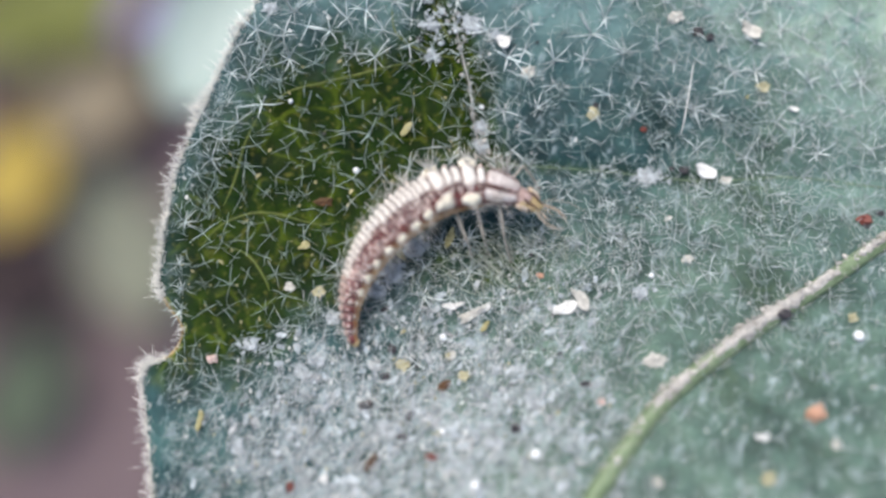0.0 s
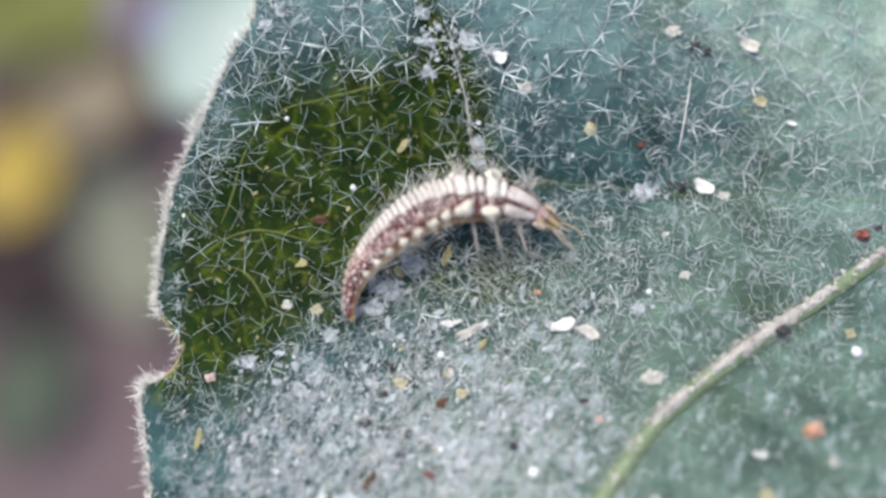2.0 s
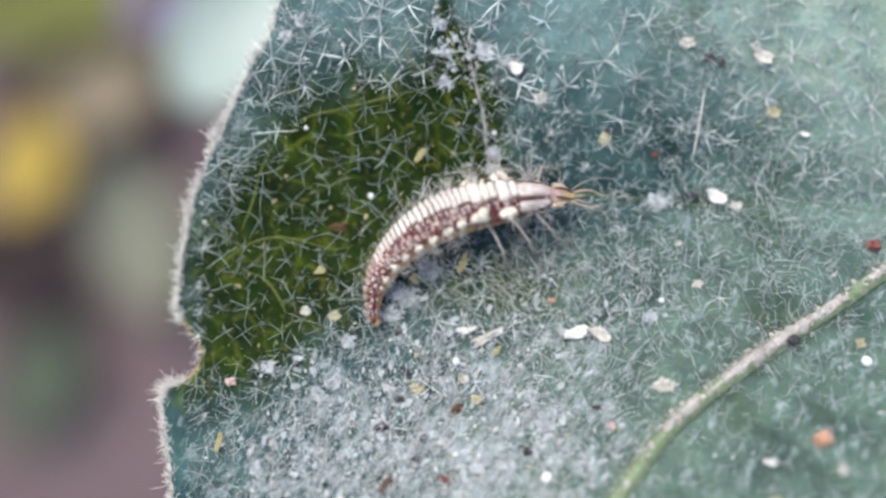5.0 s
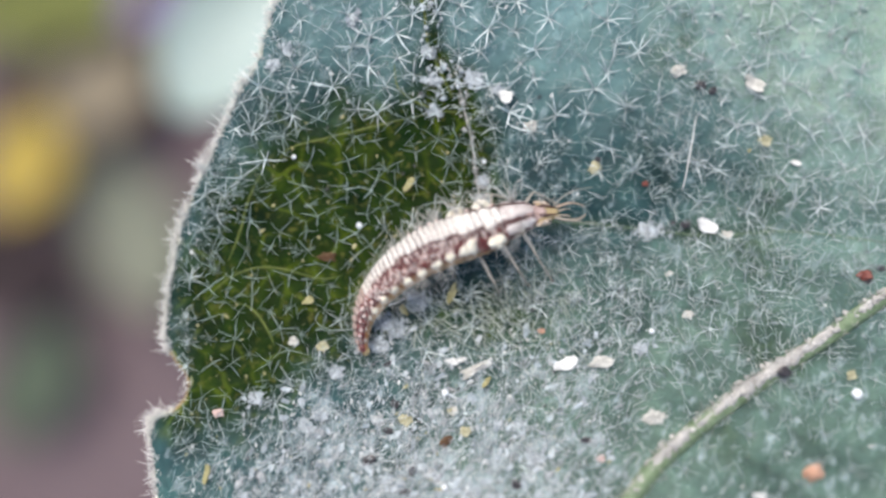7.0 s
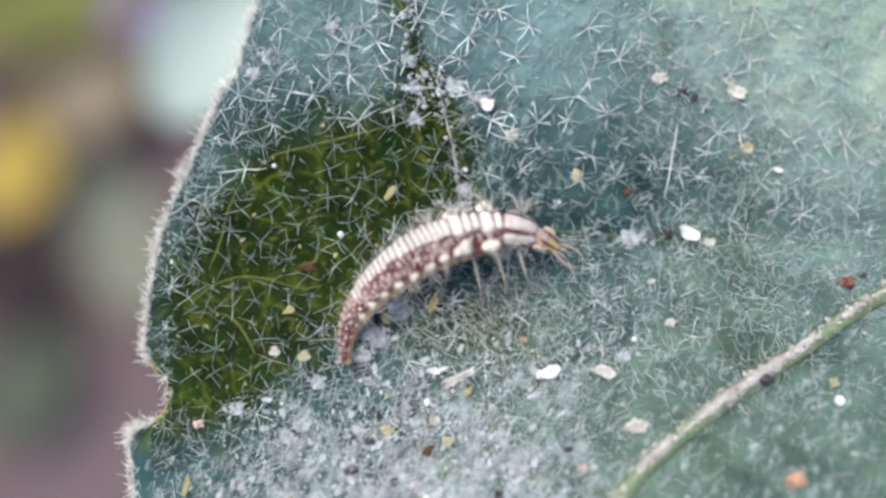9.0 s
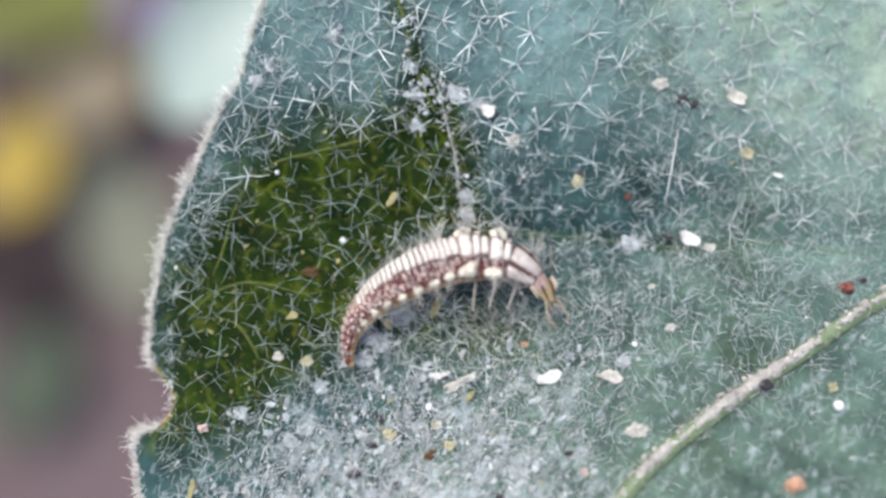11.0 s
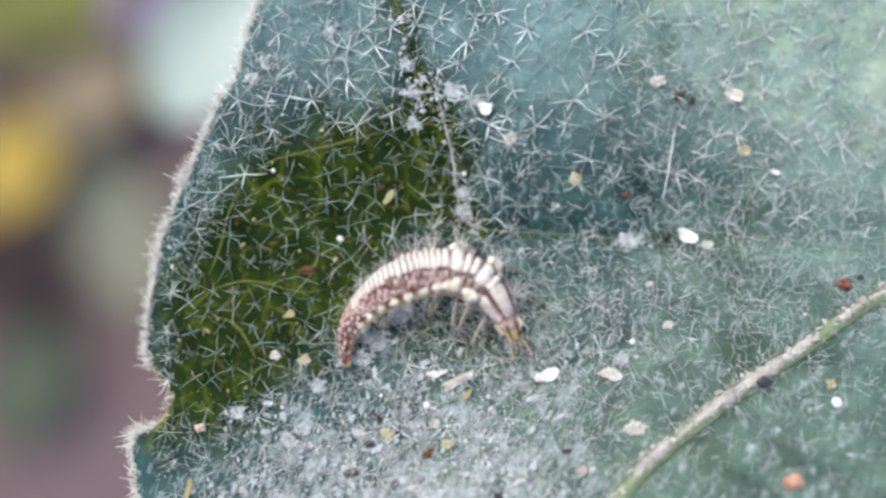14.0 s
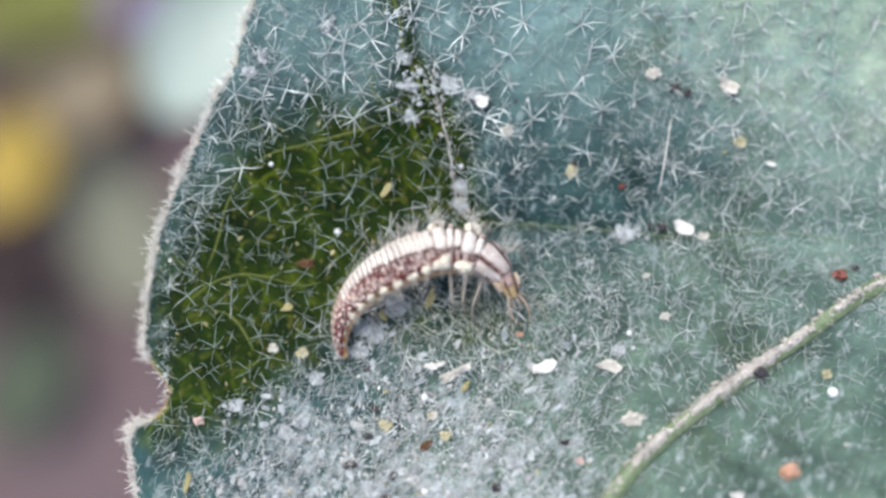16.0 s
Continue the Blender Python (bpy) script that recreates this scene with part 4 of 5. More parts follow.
def litter():
    rng = random.Random(33)
    for i, (kind, x, y, w, h, a) in enumerate(LITTER_A + LITTER_B + LITTER_C):
        mat = DEBRIS[kind]
        if kind == "yellow_crumb" or (kind == "cream_chip" and h > 0.55 * w):
            me, lift = mesh_of(kind, *crumbling(w, h, rng), mat, smooth=False), 0.06
        elif kind.endswith("chip"):
            me, lift = chip_mesh(kind, w, h, rng, mat), 0.11
        elif kind.endswith("bead"):
            me, lift = mesh_of(kind, *blob(0, 0, 0, w / 2, h / 2, w * 0.45, 0.04, i, 8, 12), mat), w * 0.4
        else:
            lumps = [blob(0, 0, 0, w * 0.45, h * 0.42, 0.3 * h, 0.45, i, 7, 10)]
            me, lift = mesh_of(kind, *joined(lumps), mat, smooth=False), h * 0.25 + (0.3 if near_line(x, y, VEIN_MAIN) < 0.4 else 0)
        ob = tagged(new(kind, me), LABELS[kind], kind.split("_")[1], "litter on the leaf")
        ob.matrix_basis = pose(x * MM, y * MM, LEAF_Z + (leaf_height(x, y) + lift) * MM, rng.uniform(-12, 12), rng.uniform(-12, 12), a)


litter()
TUFTS = [(6.36, 2.33), (0.89, 6.82), (-0.40, 6.78), (-0.39, 5.89), (1.16, 3.82), (1.16, 3.21), (-5.68, -2.84), (1.44, -5.65), (2.30, -3.63), (5.90, -1.27), (-0.77, 0.10), (-2.03, -1.24), (-3.29, -2.04), (-4.11, -3.65), (-5.89, -5.79), (-3.78, -3.31), (-2.80, 8.41), (-0.55, 7.63), (0.80, 7.00), (1.60, 6.52), (-4.79, 7.57), (2.59, -4.49), (-1.45, -0.69), (-5.18, 7.16), (-1.85, -0.5)]


def tufts():
    rng = random.Random(12)
    for i, (x, y) in enumerate(TUFTS):
        silk = i in (10, 11, 22, 24)
        w = (0.8, 0.4, 0.3, 0.3, 0.3, 0.35, 0.45, 0.35, 0.45, 0.35, 0.5, 0.4, 0.3, 0.3, 0.35, 0.3, 0.4, 0.3, 0.3, 0.35, 0.35, 0.35, 0.5, 0.3, 0.4)[i]
        bits = []
        wide = 0.18 if i == 0 else 0.3
        for k in range(50 if i == 0 or silk else 22):
            px, py = rng.gauss(0, w * 0.4), rng.gauss(0, w * wide)
            a, ln = rng.uniform(0, 6.283), rng.uniform(0.1, 0.3)
            pz = leaf_height(x + px, y + py) + rng.uniform(0.02, 0.12)
            bits.append(spike((px, py, pz), (px + ln * math.cos(a), py + ln * math.sin(a), pz + ln * rng.uniform(-0.2, 0.25)), rng.uniform(0.007, 0.014), 0.3, rng))
        for k in range(80 if i == 0 or silk else 30):
            px, py = rng.gauss(0, w * 0.34), rng.gauss(0, w * wide * 0.85)
            q = 0.05 + 0.17 * rng.random() ** 1.8
            bits.append(shard(px, py, leaf_height(x + px, y + py) + rng.uniform(0.03, 0.1), q * rng.uniform(1, 2), q, rng.uniform(0, 6.283), rng))
        ob = tagged(new("fluff_tuft", mesh_of("fluff_tuft", *joined(bits), M_FLUFF, smooth=False)), "greyish-white matted fluff caught in the leaf hairs", "fluff", "fluff on the leaf")
        ob.location = (x * MM, y * MM, LEAF_Z)


tufts()


def specks():
    """Uncountable pale and dark dust over the leaf, densest near the notch side."""
    rng = random.Random(77)
    for name, mat, count, label in (("pale_specks", M_SPECK, 2300, "pale dust specks scattered over the leaf"), ("dark_specks", DEBRIS["dark_crumb"], 300, "dark dust specks scattered over the leaf"), ("yellow_specks", DEBRIS["yellow_chip"], 260, "yellowish specks scattered over the leaf")):
        bits = []
        while len(bits) < count:
            x, y = rng.uniform(-8, 16), rng.uniform(-8.5, 11)
            if x < left_of(y) + 0.2 or (x > 3.5 and rng.random() < 0.88) or (name == "pale_specks" and in_dark(x, y) > -0.2) or rng.random() > 0.05 + 1.1 * dust_at(x, y) * (1 if y < 2 else 0.35) + (0.5 if name == "yellow_specks" and (in_dark(x, y) > 0 or (x > 4 and y + 0.3 * x > 9)) else 0):
                continue
            r = 0.014 + 0.04 * rng.random() ** 3
            bits.append(shard(x, y, leaf_height(x, y) + 0.02 + r * 0.6, r * rng.uniform(2, 5), r * 2, rng.choice((rng.gauss(1.0, 0.5), rng.uniform(0, 6.283))), rng))
        tagged(new(name, mesh_of(name, *joined(bits), mat, smooth=False)), label, "dust", kind="stuff").location = (0, 0, LEAF_Z)
    clumps = []
    while len(clumps) < 60:
        x, y = rng.uniform(-8, 5), rng.uniform(-8.5, 0.5)
        if x < left_of(y) + 0.3 or rng.random() > 1.2 * dust_at(x, y):
            continue
        q = 0.05 + 0.12 * rng.random() ** 2
        clumps.append(blob(x, y, leaf_height(x, y) + 0.01, q * rng.uniform(1, 2.2), q, q * 0.22, 0.6, len(clumps), 5, 9, rng.uniform(0, 180)))
    tagged(new("felt_clumps", mesh_of("felt_clumps", *joined(clumps), M_CLUMP)), "greyish-lilac clumps of worn leaf felt", "felt", kind="stuff").location = (0, 0, LEAF_Z)
    flakes = []
    while len(flakes) < 520:
        x, y = rng.uniform(-8, 5), rng.uniform(-8.5, 0.5)
        if x < left_of(y) + 0.3 or rng.random() > 1.2 * dust_at(x, y):
            continue
        q = 0.07 + 0.2 * rng.random() ** 2.2
        flakes.append(shard(x, y, leaf_height(x, y) + 0.05, q * rng.uniform(1.2, 2.4), q, rng.choice((rng.gauss(1.0, 0.4), rng.uniform(0, 6.283))), rng))
    tagged(new("felt_flakes", mesh_of("felt_flakes", *joined(flakes), M_FLAKE, smooth=False)), "bluish-white flakes of worn leaf felt", "felt", kind="stuff").location = (0, 0, LEAF_Z)
    fibre = on_leaf([(7.73, 5.84), (7.57, 5.16), (7.40, 4.28), (7.30, 3.59)], 20, 0.1)
    ob = tagged(new("long_fibre", mesh_of("long_fibre", *tube([(x, y, z + 0.35 * math.sin(i / 19 * 3.0)) for i, (x, y, z) in enumerate(fibre)], 0.018, 5), M_FRINGE)), "single long pale fibre on the leaf", "fibre")
    ob.location = (0, 0, LEAF_Z)


specks()
husk = tagged(new("loose_husk", chip_mesh("loose_husk", 0.95, 0.42, random.Random(3), DEBRIS["cream_chip"])), "cream oval husk that the larva drags aside", "husk")

# ---- the larva ----
# seconds, tail x and y, length, headings at six even stations from tail to head
BEND_A = [
(0, -2.57, -2.82, 8.49, 108, 70, 48, 29, -5, -41),
    (0.5, -2.55, -2.89, 8.53, 109, 66, 48, 31, -12, -34),
    (1, -2.57, -2.92, 8.58, 113, 64, 44, 32, -17, -52),
    (1.5, -2.84, -2.47, 8.56, 78, 64, 36, 18, -26, -44),
    (2, -2.64, -1.53, 8.08, 98, 51, 38, 13, -15, -39),
    (2.5, -2.54, -1.60, 8.15, 113, 53, 37, 13, -7, -8),
    (3, -2.38, -1.50, 7.84, 110, 54, 34, 13, 12, 5),
]
BEND_B = [
    (5.5, -2.42, -1.48, 7.95, 106, 57, 35, 16, 9, -9),
    (6, -2.36, -1.46, 8.06, 104, 52, 32, 19, 15, 3),
    (6.5, -2.39, -1.48, 8.22, 95, 48, 33, 22, 19, -8),
    (7, -2.39, -1.41, 7.75, 107, 56, 34, 18, 22, 1),
    (7.5, -2.35, -1.43, 8.29, 83, 50, 35, 16, 2, -31),
    (8, -2.35, -1.49, 8.15, 101, 53, 39, 19, 2, -26),
    (8.5, -2.40, -1.44, 7.92, 99, 55, 38, 20, -4, -21),
    (9, -2.38, -1.40, 8.28, 97, 53, 35, 20, 2, -40),
]
BEND_C = [
    (11.5, -2.35, -1.33, 8.09, 104, 46, 27, 12, -22, -75),
    (12, -2.35, -1.37, 7.77, 116, 52, 33, 18, -29, -65),
    (12.5, -2.38, -1.32, 7.90, 106, 45, 25, 7, -43, -62),
    (13, -2.42, -1.33, 7.78, 113, 49, 26, 8, -36, -54),
    (13.5, -2.41, -1.35, 7.59, 107, 49, 26, 5, -45, -62),
    (14, -2.37, -1.35, 7.46, 100, 49, 26, 1, -55, -69),
    (14.5, -2.33, -1.22, 7.61, 96, 46, 24, 0, -51, -56),
    (15, -2.38, -1.31, 7.76, 94, 42, 26, -3, -53, -64),
    (15.5, -2.41, -1.24, 7.17, 108, 59, 24, 25, -23, -83),
    (16, -2.41, -1.33, 7.43, 107, 55, 28, 16, -28, -75),
]
BENDS = BEND_A + BEND_B + BEND_C
STATIONS = [0, 0.2, 0.4, 0.6, 0.8, 1.0]
BASE = Vector((-2.33, -1.45, 0.0))
larva = tagged(new("lacewing_larva"), "maroon and white banded bristly larva arched over the leaf", "insect larva")
larva.location = (BASE.x * MM, BASE.y * MM, LEAF_Z)
PROFILE_S = [0, 0.05, 0.1, 0.2, 0.3, 0.4, 0.5, 0.6, 0.7, 0.8, 0.87, 0.93, 1.0]
PROFILE_R = [0.15, 0.24, 0.335, 0.50, 0.63, 0.72, 0.77, 0.78, 0.75, 0.63, 0.485, 0.385, 0.31]
CUTS = [0, 0.05, 0.105, 0.16, 0.22, 0.28, 0.34, 0.40, 0.465, 0.525, 0.585, 0.685, 0.792, 0.91, 1.0]


def girth(s):
    return float(np.interp(s, PROFILE_S, PROFILE_R))


def spine(row):
    """Place, heading and length of the larva's middle line at any station, from one row."""
    t, x, y, ln, *angles = row
    S = np.linspace(0, 1, 101)
    a = np.radians(np.interp(S, STATIONS, angles))
    am = (a[1:] + a[:-1]) / 2
    xs = np.concatenate([[x], x + np.cumsum(np.cos(am)) * ln / 100])
    ys = np.concatenate([[y], y + np.cumsum(np.sin(am)) * ln / 100])
    rise = np.minimum(1, S / 0.5)
    zs = 0.35 + 0.75 * rise * rise * (3 - 2 * rise)
    lifts = np.gradient(zs, S) / ln

    def at(s):
        p = Vector((np.interp(s, S, xs), np.interp(s, S, ys), np.interp(s, S, zs)))
        b = float(np.interp(s, S, a))
        lift = float(np.interp(s, S, lifts))
        return p, Vector((math.cos(b), math.sin(b), lift)).normalized()
    return at


def back_at(s, forward):
    """Where the back faces: the tail lies on its side, the thorax stands upright."""
    off = radians(float(np.interp(s, [0, 0.15, 0.4, 0.6, 0.75, 1.0], [74, 68, 53, 42, 29, 18])))
    left = Vector((-forward.y, forward.x, 0)).normalized()
    return left * math.sin(off) + Vector((0, 0, math.cos(off)))


def set_frame(p, forward, back):
    z = (back - forward * back.dot(forward)).normalized()
    y = z.cross(forward)
    m = Matrix((forward, y, z)).transposed().to_4x4()
    m.translation = (p - BASE) * MM
    return m


def place_at(row, s):
    p, f = spine(row)(s)
    return set_frame(p, f, back_at(s, f))


def ring_point(x, ang, r):
    """A point of a segment's skin; ang from the back, positive to its right side."""
    return (x, -r * math.sin(ang), 0.9 * r * math.cos(ang))


def segment_geo(ln, r0, r1, annuli):
    n, k, vs, fs = 6 * annuli + 4, 22, [], []
    for i in range(n + 1):
        u = i / n
        x = ln * (u - 0.5)
        end = min(1, (min(u, 1 - u) / 0.15)) ** 0.5 if 0 < u < 1 else 0.0
        r = (r0 + (r1 - r0) * u) * 0.95 * (0.72 + 0.28 * end) * (1 + 0.03 * math.cos(2 * math.pi * annuli * (u - 0.5) + math.pi * (annuli + 1)))
        for j in range(k):
            a = 2 * math.pi * j / k
            w = 1 + 0.05 * noise.noise(Vector((x * 5, math.sin(a) * 2.2, math.cos(a) * 2.2)))
            vs.append(ring_point(x, a, r * w))
    for i in range(n):
        for j in range(k):
            a, b = i * k + j, i * k + (j + 1) % k
            fs.append((a, a + k, b + k, b))
    fs.append(tuple(range(k)))
    fs.append(tuple(range((n + 1) * k - 1, n * k - 1, -1)))
    return vs, fs


def fold_geo(x, r, width, a0, a1, high, blunt=5.0, slope=0.0, taper=0.6):
    """A padded fold of skin that wraps over the back from angle a0 to a1."""
    n, k, vs, fs = 16, 5, [], []
    for i in range(n + 1):
        u = i / n
        a = radians(a0 + (a1 - a0) * u)
        fade = min(1, blunt * min(u, 1 - u) + 0.15) ** 0.6
        for j in range(k):
            v = j / (k - 1) * 2 - 1
            rr = r + slope * v - 0.04 + (high + 0.04) * max(0, 1 - v * v) ** 0.42 * fade
            vs.append(ring_point(x + v * width / 2 * (taper + (1 - taper) * fade) + 0.012 * math.sin(a * 7 + x * 9), a, rr))
    for i in range(n):
        for j in range(k - 1):
            a = i * k + j
            fs.append((a, a + 1, a + k + 1, a + k))
    return vs, fs


def bristles_geo(root, out, count, length, spread, rng, r=0.011):
    bits = []
    o = Vector(out).normalized()
    for _ in range(count):
        d = (o + Vector((rng.gauss(0, spread), rng.gauss(0, spread), rng.gauss(0, spread)))).normalized()
        bits.append(spike(root, tuple(Vector(root) + d * length * rng.uniform(0.6, 1.15)), r, 0.06, rng))
    return bits


SEGMENTS = []


def build_segments():
    """The body in narrow rings, three to a segment, so that it bends without gaps."""
    rng = random.Random(4)
    for i in range(13):
        s0, s1 = CUTS[i], CUTS[i + 1]
        name = "abdomen_ring" if i < 10 else ("hind_thorax_ring", "middle_thorax_ring", "front_thorax")[i - 10]
        steps = (0, 0.5, 1) if i < 3 else (0, 1 / 3, 2 / 3, 1) if i < 10 else (0, 0.28, 0.74, 1) if i < 12 else (0, 1)
        middle = (len(steps) - 1) // 2
        low = (100 if i < 5 else 97 if i < 8 else 90 if i == 8 else 82 if i == 9 else 70)
        first = 42 if i < 8 else 40 if i < 10 else 38
        for k in range(len(steps) - 1):
            t0, t1 = s0 + (s1 - s0) * steps[k], s0 + (s1 - s0) * steps[k + 1]
            ln, r0, r1 = (t1 - t0) * 8.1, girth(t0), girth(t1)
            rm = (r0 + r1) / 2
            seg = part(name, segment_geo(ln * (1.35 if i < 12 else 1.1), r0, r1, 1 if i < 12 else 2), M_SKIN if i < 12 else M_THORAX, larva)
            SEGMENTS.append((seg, (t0 + t1) / 2))
            if i < 12:
                reach = (37 if i < 8 else 34 if i < 10 else 31) + (3 if k % 2 else -2) + rng.uniform(-3, 3)
                high = 0.018 if i < 4 else 0.026 if i < 9 else 0.034
                part("fold", fold_geo(0.0, rm, ln * rng.uniform(0.86, 0.95), -reach, reach + rng.uniform(-3, 3), high * rng.uniform(0.8, 1.15), 7.0, (r1 - r0) / 2, 0.6), M_FOLD if i > 3 else M_TAILFOLD, seg, "white padded fold over the back" if i > 3 else "dull pinkish fold over the tail")
                if i > 8 and k != 1:
                    for sd in (1, -1):
                        part("dark_mark", fold_geo(0.0, rm, ln * 0.85, sd * (reach + 1), sd * rng.uniform(50, 58), 0.012, 3.0, (r1 - r0) / 2), M_STRIPE, seg, "dark maroon mark beside the back")
            else:
                for a0, a1, mat, lab in ((-25, 25, M_PLATE, "lilac-grey back plate"), (26, 40, M_STRIPE, "dark brown stripe"), (-26, -40, M_STRIPE, "dark brown stripe"), (42, 74, M_PLATE, "pale side plate"), (-42, -74, M_PLATE, "pale side plate"), (78, 100, M_STRIPE, "dark brown stripe"), (-78, -100, M_STRIPE, "dark brown stripe")):
                    part("plate" if mat is M_PLATE else "stripe", fold_geo(0.0, rm, ln * 0.98, a0, a1, 0.04 if mat is M_PLATE else 0.02, 8.0, (r1 - r0) / 2), mat, seg, lab)
            for side in (1, -1):
                # lumps in the dark side band
                rows = 0 if i == 12 else 2 if i > 9 else 1 if i < 3 else 2 if i == 3 else 4
                for q in range(rows):
                    if rng.random() < (0.12 if side > 0 else 0.5):
                        continue
                    ang = first + (low - 10 - first) * (q + 0.5 + 0.3 * (k % 2 - 0.5)) / rows + rng.uniform(-3, 3)
                    p = ring_point(rng.uniform(-0.2, 0.2) * ln, radians(side * ang), rm * 0.985)
                    q2 = rng.uniform(0.034, 0.072) * (0.5 + 0.6 * rm)
                    part("dot", blob(*p, q2 * rng.uniform(0.9, 1.4), q2, q2, 0.4, i + 3 * q + k, 5, 8), M_DOT, seg, "small pinkish raised dot")
                if k != middle:
                    continue
                big = 0.215 if i in (10, 11) else 0.06 if i == 12 else (0.05 if i < 3 else 0.10) * (0.45 + rm)
                ang = radians(side * low)
                p = ring_point(0.0, ang, rm * 0.97)
                o = Vector(ring_point(0.0, ang, 1.0)).normalized() * big
                lumps = [blob(*(Vector(p) + o * f + Vector((d * big, 0, 0))), big * w * 1.1, big * w * 0.9, big * w * 0.9, 0.6, i + 5 + 3 * j, 7, 10) for j, (f, d, w) in enumerate(((0.0, 0.0, 0.95), (0.45, 0.5, 0.66), (0.45, -0.55, 0.62), (0.9, 0.05, 0.55)))]
                wart = part("wart", joined(lumps), M_WART, seg, "cream side wart with bristles")
                out = ring_point(0.0, ang, 1.0)
                part("bristles", joined(bristles_geo(tuple(Vector(p) + Vector(out) * big * 0.8), out, 11 if i > 2 else 5, 0.85 if i > 3 else 0.4, 0.5, rng, 0.0085)), M_BRISTLE, wart, "tuft of stiff pale bristles")
                ang = radians(side * (low - 30))
                p = ring_point(0.0, ang, rm * 1.02)
                part("bristles", joined(bristles_geo(p, ring_point(0.0, ang, 1.0), 26 if side < 0 else 10, 0.6 if i > 2 else 0.35, 0.75, rng, 0.0065)), M_BRISTLE, seg, "sparse pale bristles")
    neck = part("neck", segment_geo(0.62, 0.33, 0.27, 1), M_THORAX, larva, "short pinkish neck behind the head")
    SEGMENTS.append((neck, 0.925))
    # the tail's clasper
    part("tail_clasper", blob(-0.1, 0, -0.05, 0.16, 0.13, 0.13, 0.1, 3, 6, 10), M_HEAD, SEGMENTS[0][0], "amber tail clasper that grips the leaf")


def build_head():
    rng = random.Random(9)
    n, k, vs, fs = 12, 20, [], []
    for i in range(n + 1):
        u = i / n
        w = 0.34 * (min(1, (u + 0.02) / 0.18) ** 0.5) * (1 - 0.55 * max(0, u - 0.3) / 0.7)
        for j in range(k):
            a = 2 * math.pi * j / k
            vs.append((-0.36 + 0.72 * u, -w * math.sin(a), 0.62 * w * math.cos(a)))
    for i in range(n):
        for j in range(k):
            a, b = i * k + j, i * k + (j + 1) % k
            fs.append((a, a + k, b + k, b))
    fs += [tuple(range(k)), tuple(range((n + 1) * k - 1, n * k - 1, -1))]
    head = part("head", (vs, fs), M_HEAD, larva, "amber wedge-shaped head with dark stripes")
    for side in (1, -1):
        part("head_stripe", tube([(-0.3, -side * 0.12, 0.19), (-0.05, -side * 0.17, 0.215), (0.2, -side * 0.13, 0.145), (0.34, -side * 0.1, 0.105)], [0.035, 0.04, 0.03, 0.015], 6, 0.6), M_STRIPE, head, "dark brown head stripe")
        part("cheek", blob(-0.08, -side * 0.33, 0.03, 0.27, 0.08, 0.12, 0.12, 4, 6, 9, side * 14), M_CHEEK, head, "pale cheek")
        part("eye", blob(0.08, -side * 0.31, 0.08, 0.055, 0.045, 0.05, 0.05, 2, 6, 9), M_EYE, head, "black eye spot")
        jaw = [(0.28, -side * 0.14, 0), (0.5, -side * 0.24, 0), (0.78, -side * 0.29, 0.0), (1.02, -side * 0.24, 0), (1.2, -side * 0.12, 0.0)]
        part("jaw", tube([tuple(p) for p in smooth_path(jaw, 16)], [0.055 - 0.045 * (i / 15) for i in range(16)], 7), M_JAW, head, "long curved brown sickle jaw")
        feeler = [(0.25, -side * 0.2, 0.08), (0.6, -side * 0.42, 0.25), (1.0, -side * 0.55, 0.3), (1.45, -side * 0.62, 0.25)]
        part("antenna", tube([tuple(p) for p in smooth_path(feeler, 12)], [0.024 - 0.015 * (i / 11) for i in range(12)], 5), M_LEG, head, "thin pale antenna")
        palp = [(0.38, -side * 0.06, -0.03), (0.55, -side * 0.1, 0.0), (0.75, -side * 0.12, -0.05)]
        part("palp", tube(palp, [0.025, 0.025, 0.01], 5), M_CHEEK, head, "short pale palp")
        part("bristles", joined(bristles_geo((-0.1, -side * 0.25, 0.1), (0.1, -side, 0.8), 5, 0.4, 0.4, rng, 0.009)), M_BRISTLE, head)
    return head


def limb_geo(ln, r0, r1, rng):
    bits = [tube([(ln * u, 0, 0.03 * math.sin(math.pi * u)) for u in (0, 0.1, 0.35, 0.65, 0.9, 1.0)], [r0 * 0.7, r0, r0 * 1.1, (r0 + r1) / 2, r1 * 1.15, r1], 7)]
    for _ in range(9):
        u = rng.uniform(0.15, 0.95)
        a = rng.uniform(0, 6.283)
        bits.append(spike((ln * u, 0, 0), (ln * u + 0.08, 0.2 * math.cos(a), 0.2 * math.sin(a)), 0.008, 0.05, rng))
    return joined(bits)


THIGH, SHIN = 0.92, 1.0
LEGS = []


def build_legs():
    rng = random.Random(15)
    for s, fwd in ((0.67, 0.1), (0.765, 0.45), (0.86, 0.8)):
        for side in (1, -1):
            thigh = part("thigh", limb_geo(THIGH, 0.05, 0.036, rng), M_LEG, larva, "grey-brown thigh of a leg")
            shin = part("shin", limb_geo(SHIN, 0.034, 0.02, rng), M_LEG, larva, "thin grey-brown shin of a leg")
            part("foot", blob(SHIN, 0, -0.01, 0.06, 0.04, 0.035, 0.2, 2, 5, 7), M_STRIPE, shin, "dark claw")
            LEGS.append((thigh, shin, s, side, fwd))


build_segments()
HEAD = build_head()
build_legs()


def bone(a, b, up):
    f = (b - a).normalized()
    return set_frame(a, f, up if abs(f.dot(up)) < 0.95 else Vector((1, 0, 0)))


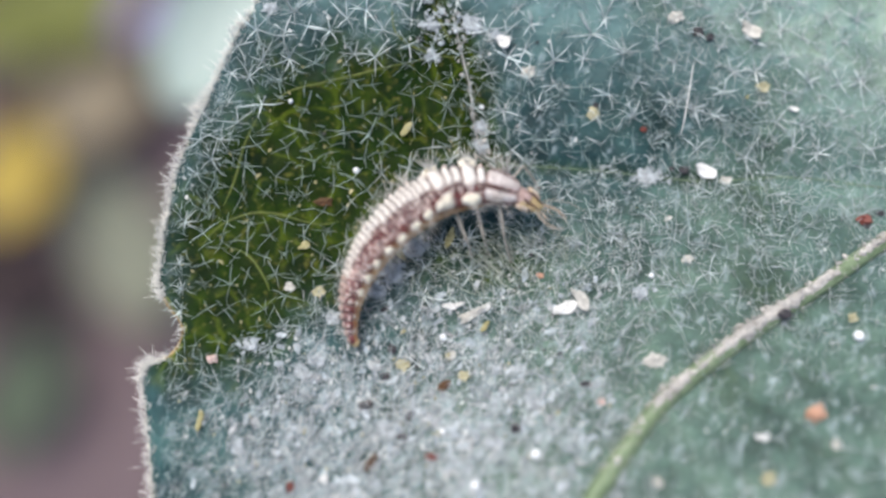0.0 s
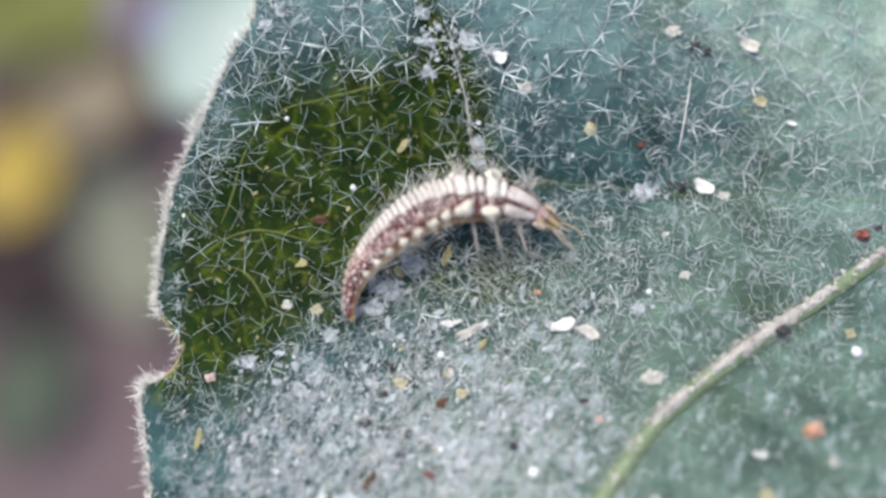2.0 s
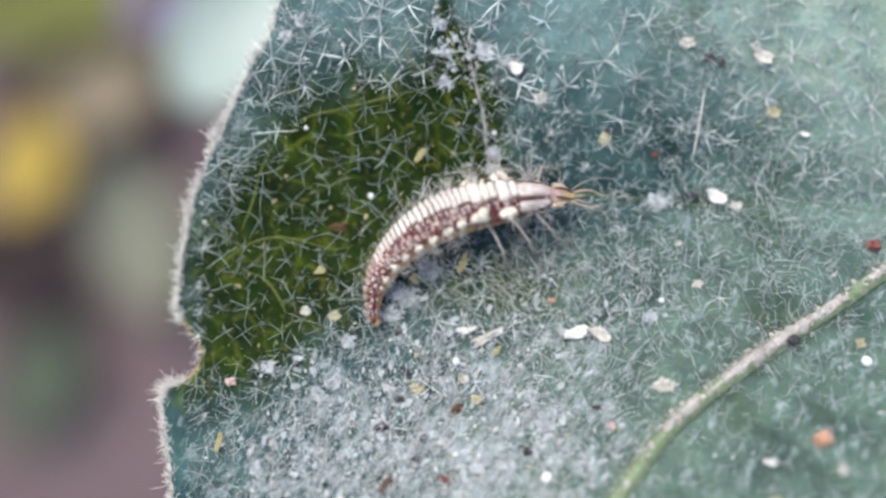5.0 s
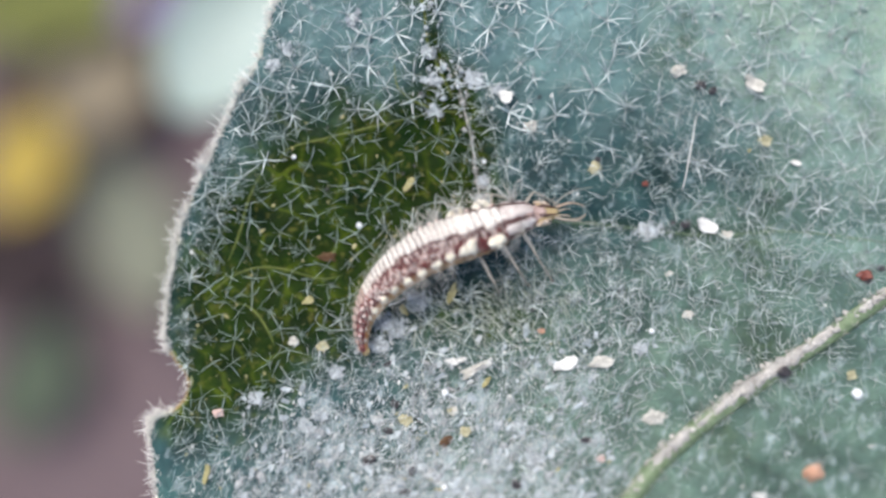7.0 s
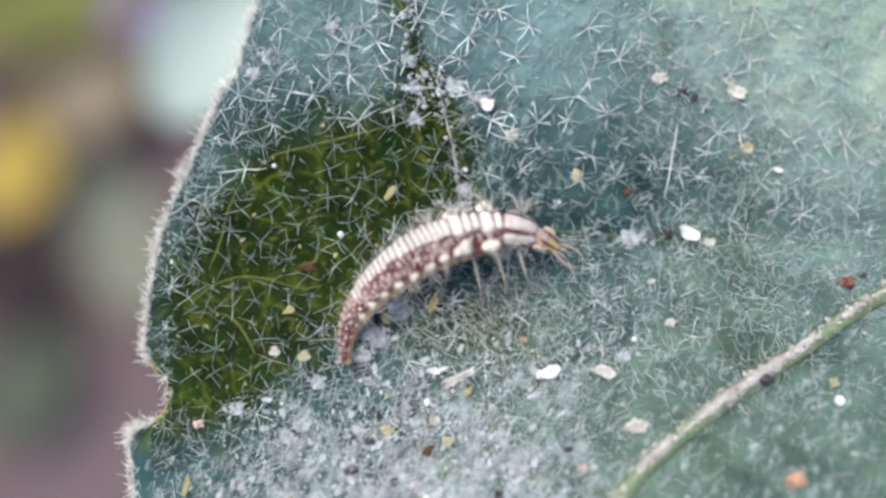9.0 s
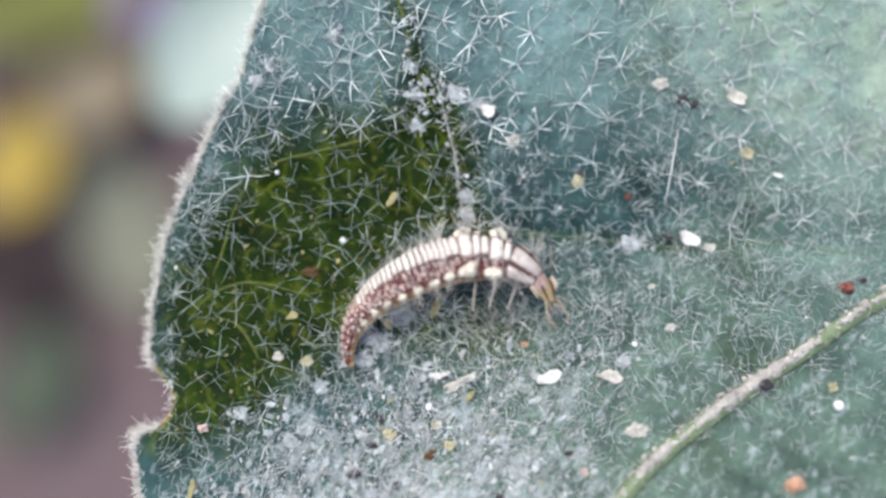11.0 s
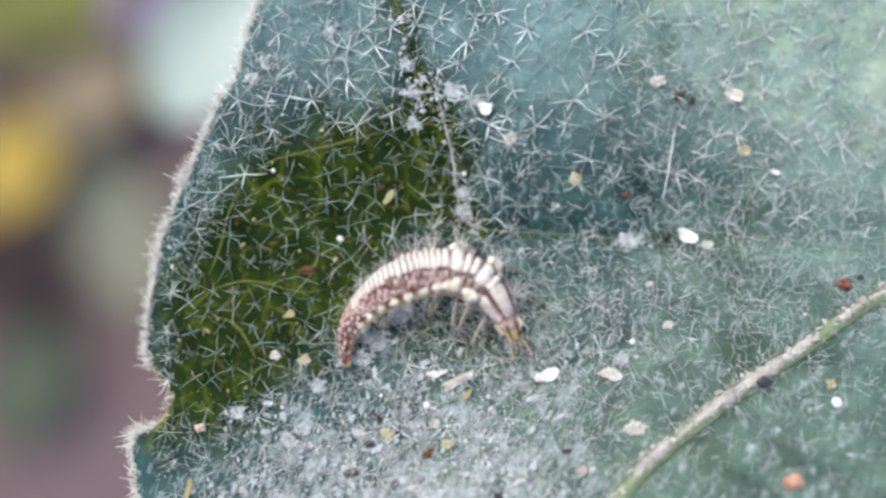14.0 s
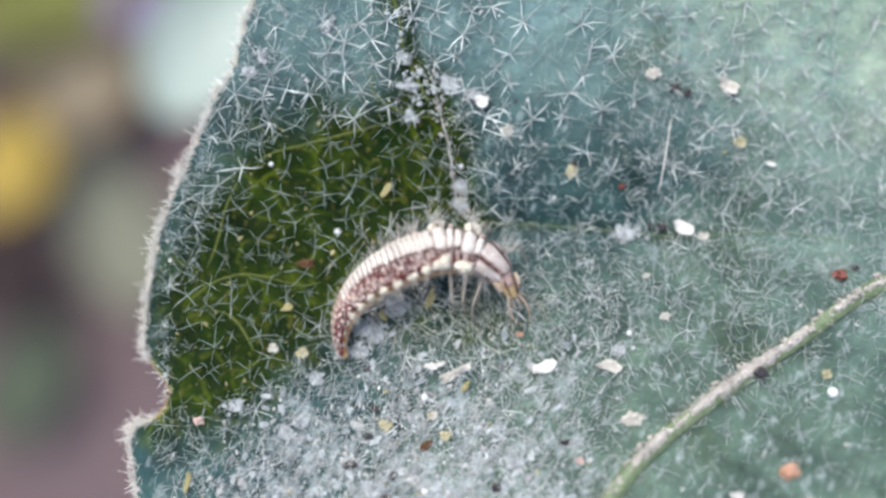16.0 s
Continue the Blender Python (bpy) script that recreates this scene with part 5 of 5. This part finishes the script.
def leg_root(row, s, side):
    p, f = spine(row)(s)
    b = back_at(s, f)
    z = (b - f * b.dot(f)).normalized()
    right = f.cross(z)
    r = girth(s)
    return p + right * side * r * 0.62 - z * r * 0.62, f, right


def foothold(row, s, side, fwd):
    p, f, right = leg_root(row, s, side)
    flat = Vector((right.x, right.y, 0)).normalized()
    q = p + flat * side * (1.15 if side > 0 else 0.75) + Vector((f.x, f.y, 0)) * fwd
    return Vector((q.x, q.y, 0))


SPANS = [(0.0, 1.0), (1.5, 1.5), (2.0, 3.0), (5.5, 6.5), (7.0, 9.0), (11.5, 12.5), (13.0, 15.0), (15.5, 16.0)]


def motions():
    for seg, s in SEGMENTS:
        walk(seg, [(row[0], place_at(row, s)) for row in BENDS])
    walk(HEAD, [(row[0], place_at(row, 0.962)) for row in BENDS])
    for thigh, shin, s, side, fwd in LEGS:
        holds = {}
        for a, b in SPANS:
            rows = [r for r in BENDS if a <= r[0] <= b]
            q = sum((foothold(r, s, side, fwd) for r in rows), Vector()) / len(rows)
            for r in rows:
                holds[r[0]] = Vector((q.x, q.y, leaf_height(q.x, q.y) + 0.06))
        upper, lower = [], []
        for row in BENDS:
            a, f, right = leg_root(row, s, side)
            c = holds[row[0]]
            d = c - a
            if d.length > (THIGH + SHIN) * 0.97:
                c = a + d.normalized() * (THIGH + SHIN) * 0.97
                d = c - a
            if d.length < 0.5:
                d = d.normalized() * 0.5
                c = a + d
            u = (THIGH ** 2 - SHIN ** 2 + d.length ** 2) / (2 * d.length)
            h = math.sqrt(max(0.0, THIGH ** 2 - u * u))
            out = (right * side * 0.8 + Vector((0, 0, 0.6)))
            n = (out - d.normalized() * out.dot(d.normalized())).normalized()
            knee = a + d.normalized() * u + n * h
            upper.append((row[0], bone(a, knee, Vector((0, 0, 1)))))
            lower.append((row[0], bone(knee, c, right * side)))
        walk(thigh, upper)
        walk(shin, lower)
    walk(husk, [(t, pose(x * MM, y * MM, LEAF_Z + (leaf_height(x, y) + lift) * MM, rx, 0, a)) for t, x, y, lift, rx, a in (
        (0.0, 4.11, -1.46, 0.25, 25, -55), (1.0, 4.11, -1.46, 0.25, 25, -55), (1.5, 4.14, -1.55, 0.22, 20, -50), (2.0, 4.33, -1.93, 0.15, 0, -22), (3.0, 4.35, -1.88, 0.15, 0, -22),
        (5.5, 4.30, -1.75, 0.15, 0, -28), (6.0, 4.40, -1.75, 0.15, 0, -18), (6.5, 4.47, -1.73, 0.15, 0, 3), (7.0, 4.65, -1.69, 0.15, 0, 8), (7.5, 4.75, -1.72, 0.15, 0, 5),
        (9.0, 5.25, -1.70, 0.15, 0, -14), (11.5, 5.44, -1.70, 0.15, 0, -12), (16.0, 5.56, -1.72, 0.15, 0, -10))])


motions()
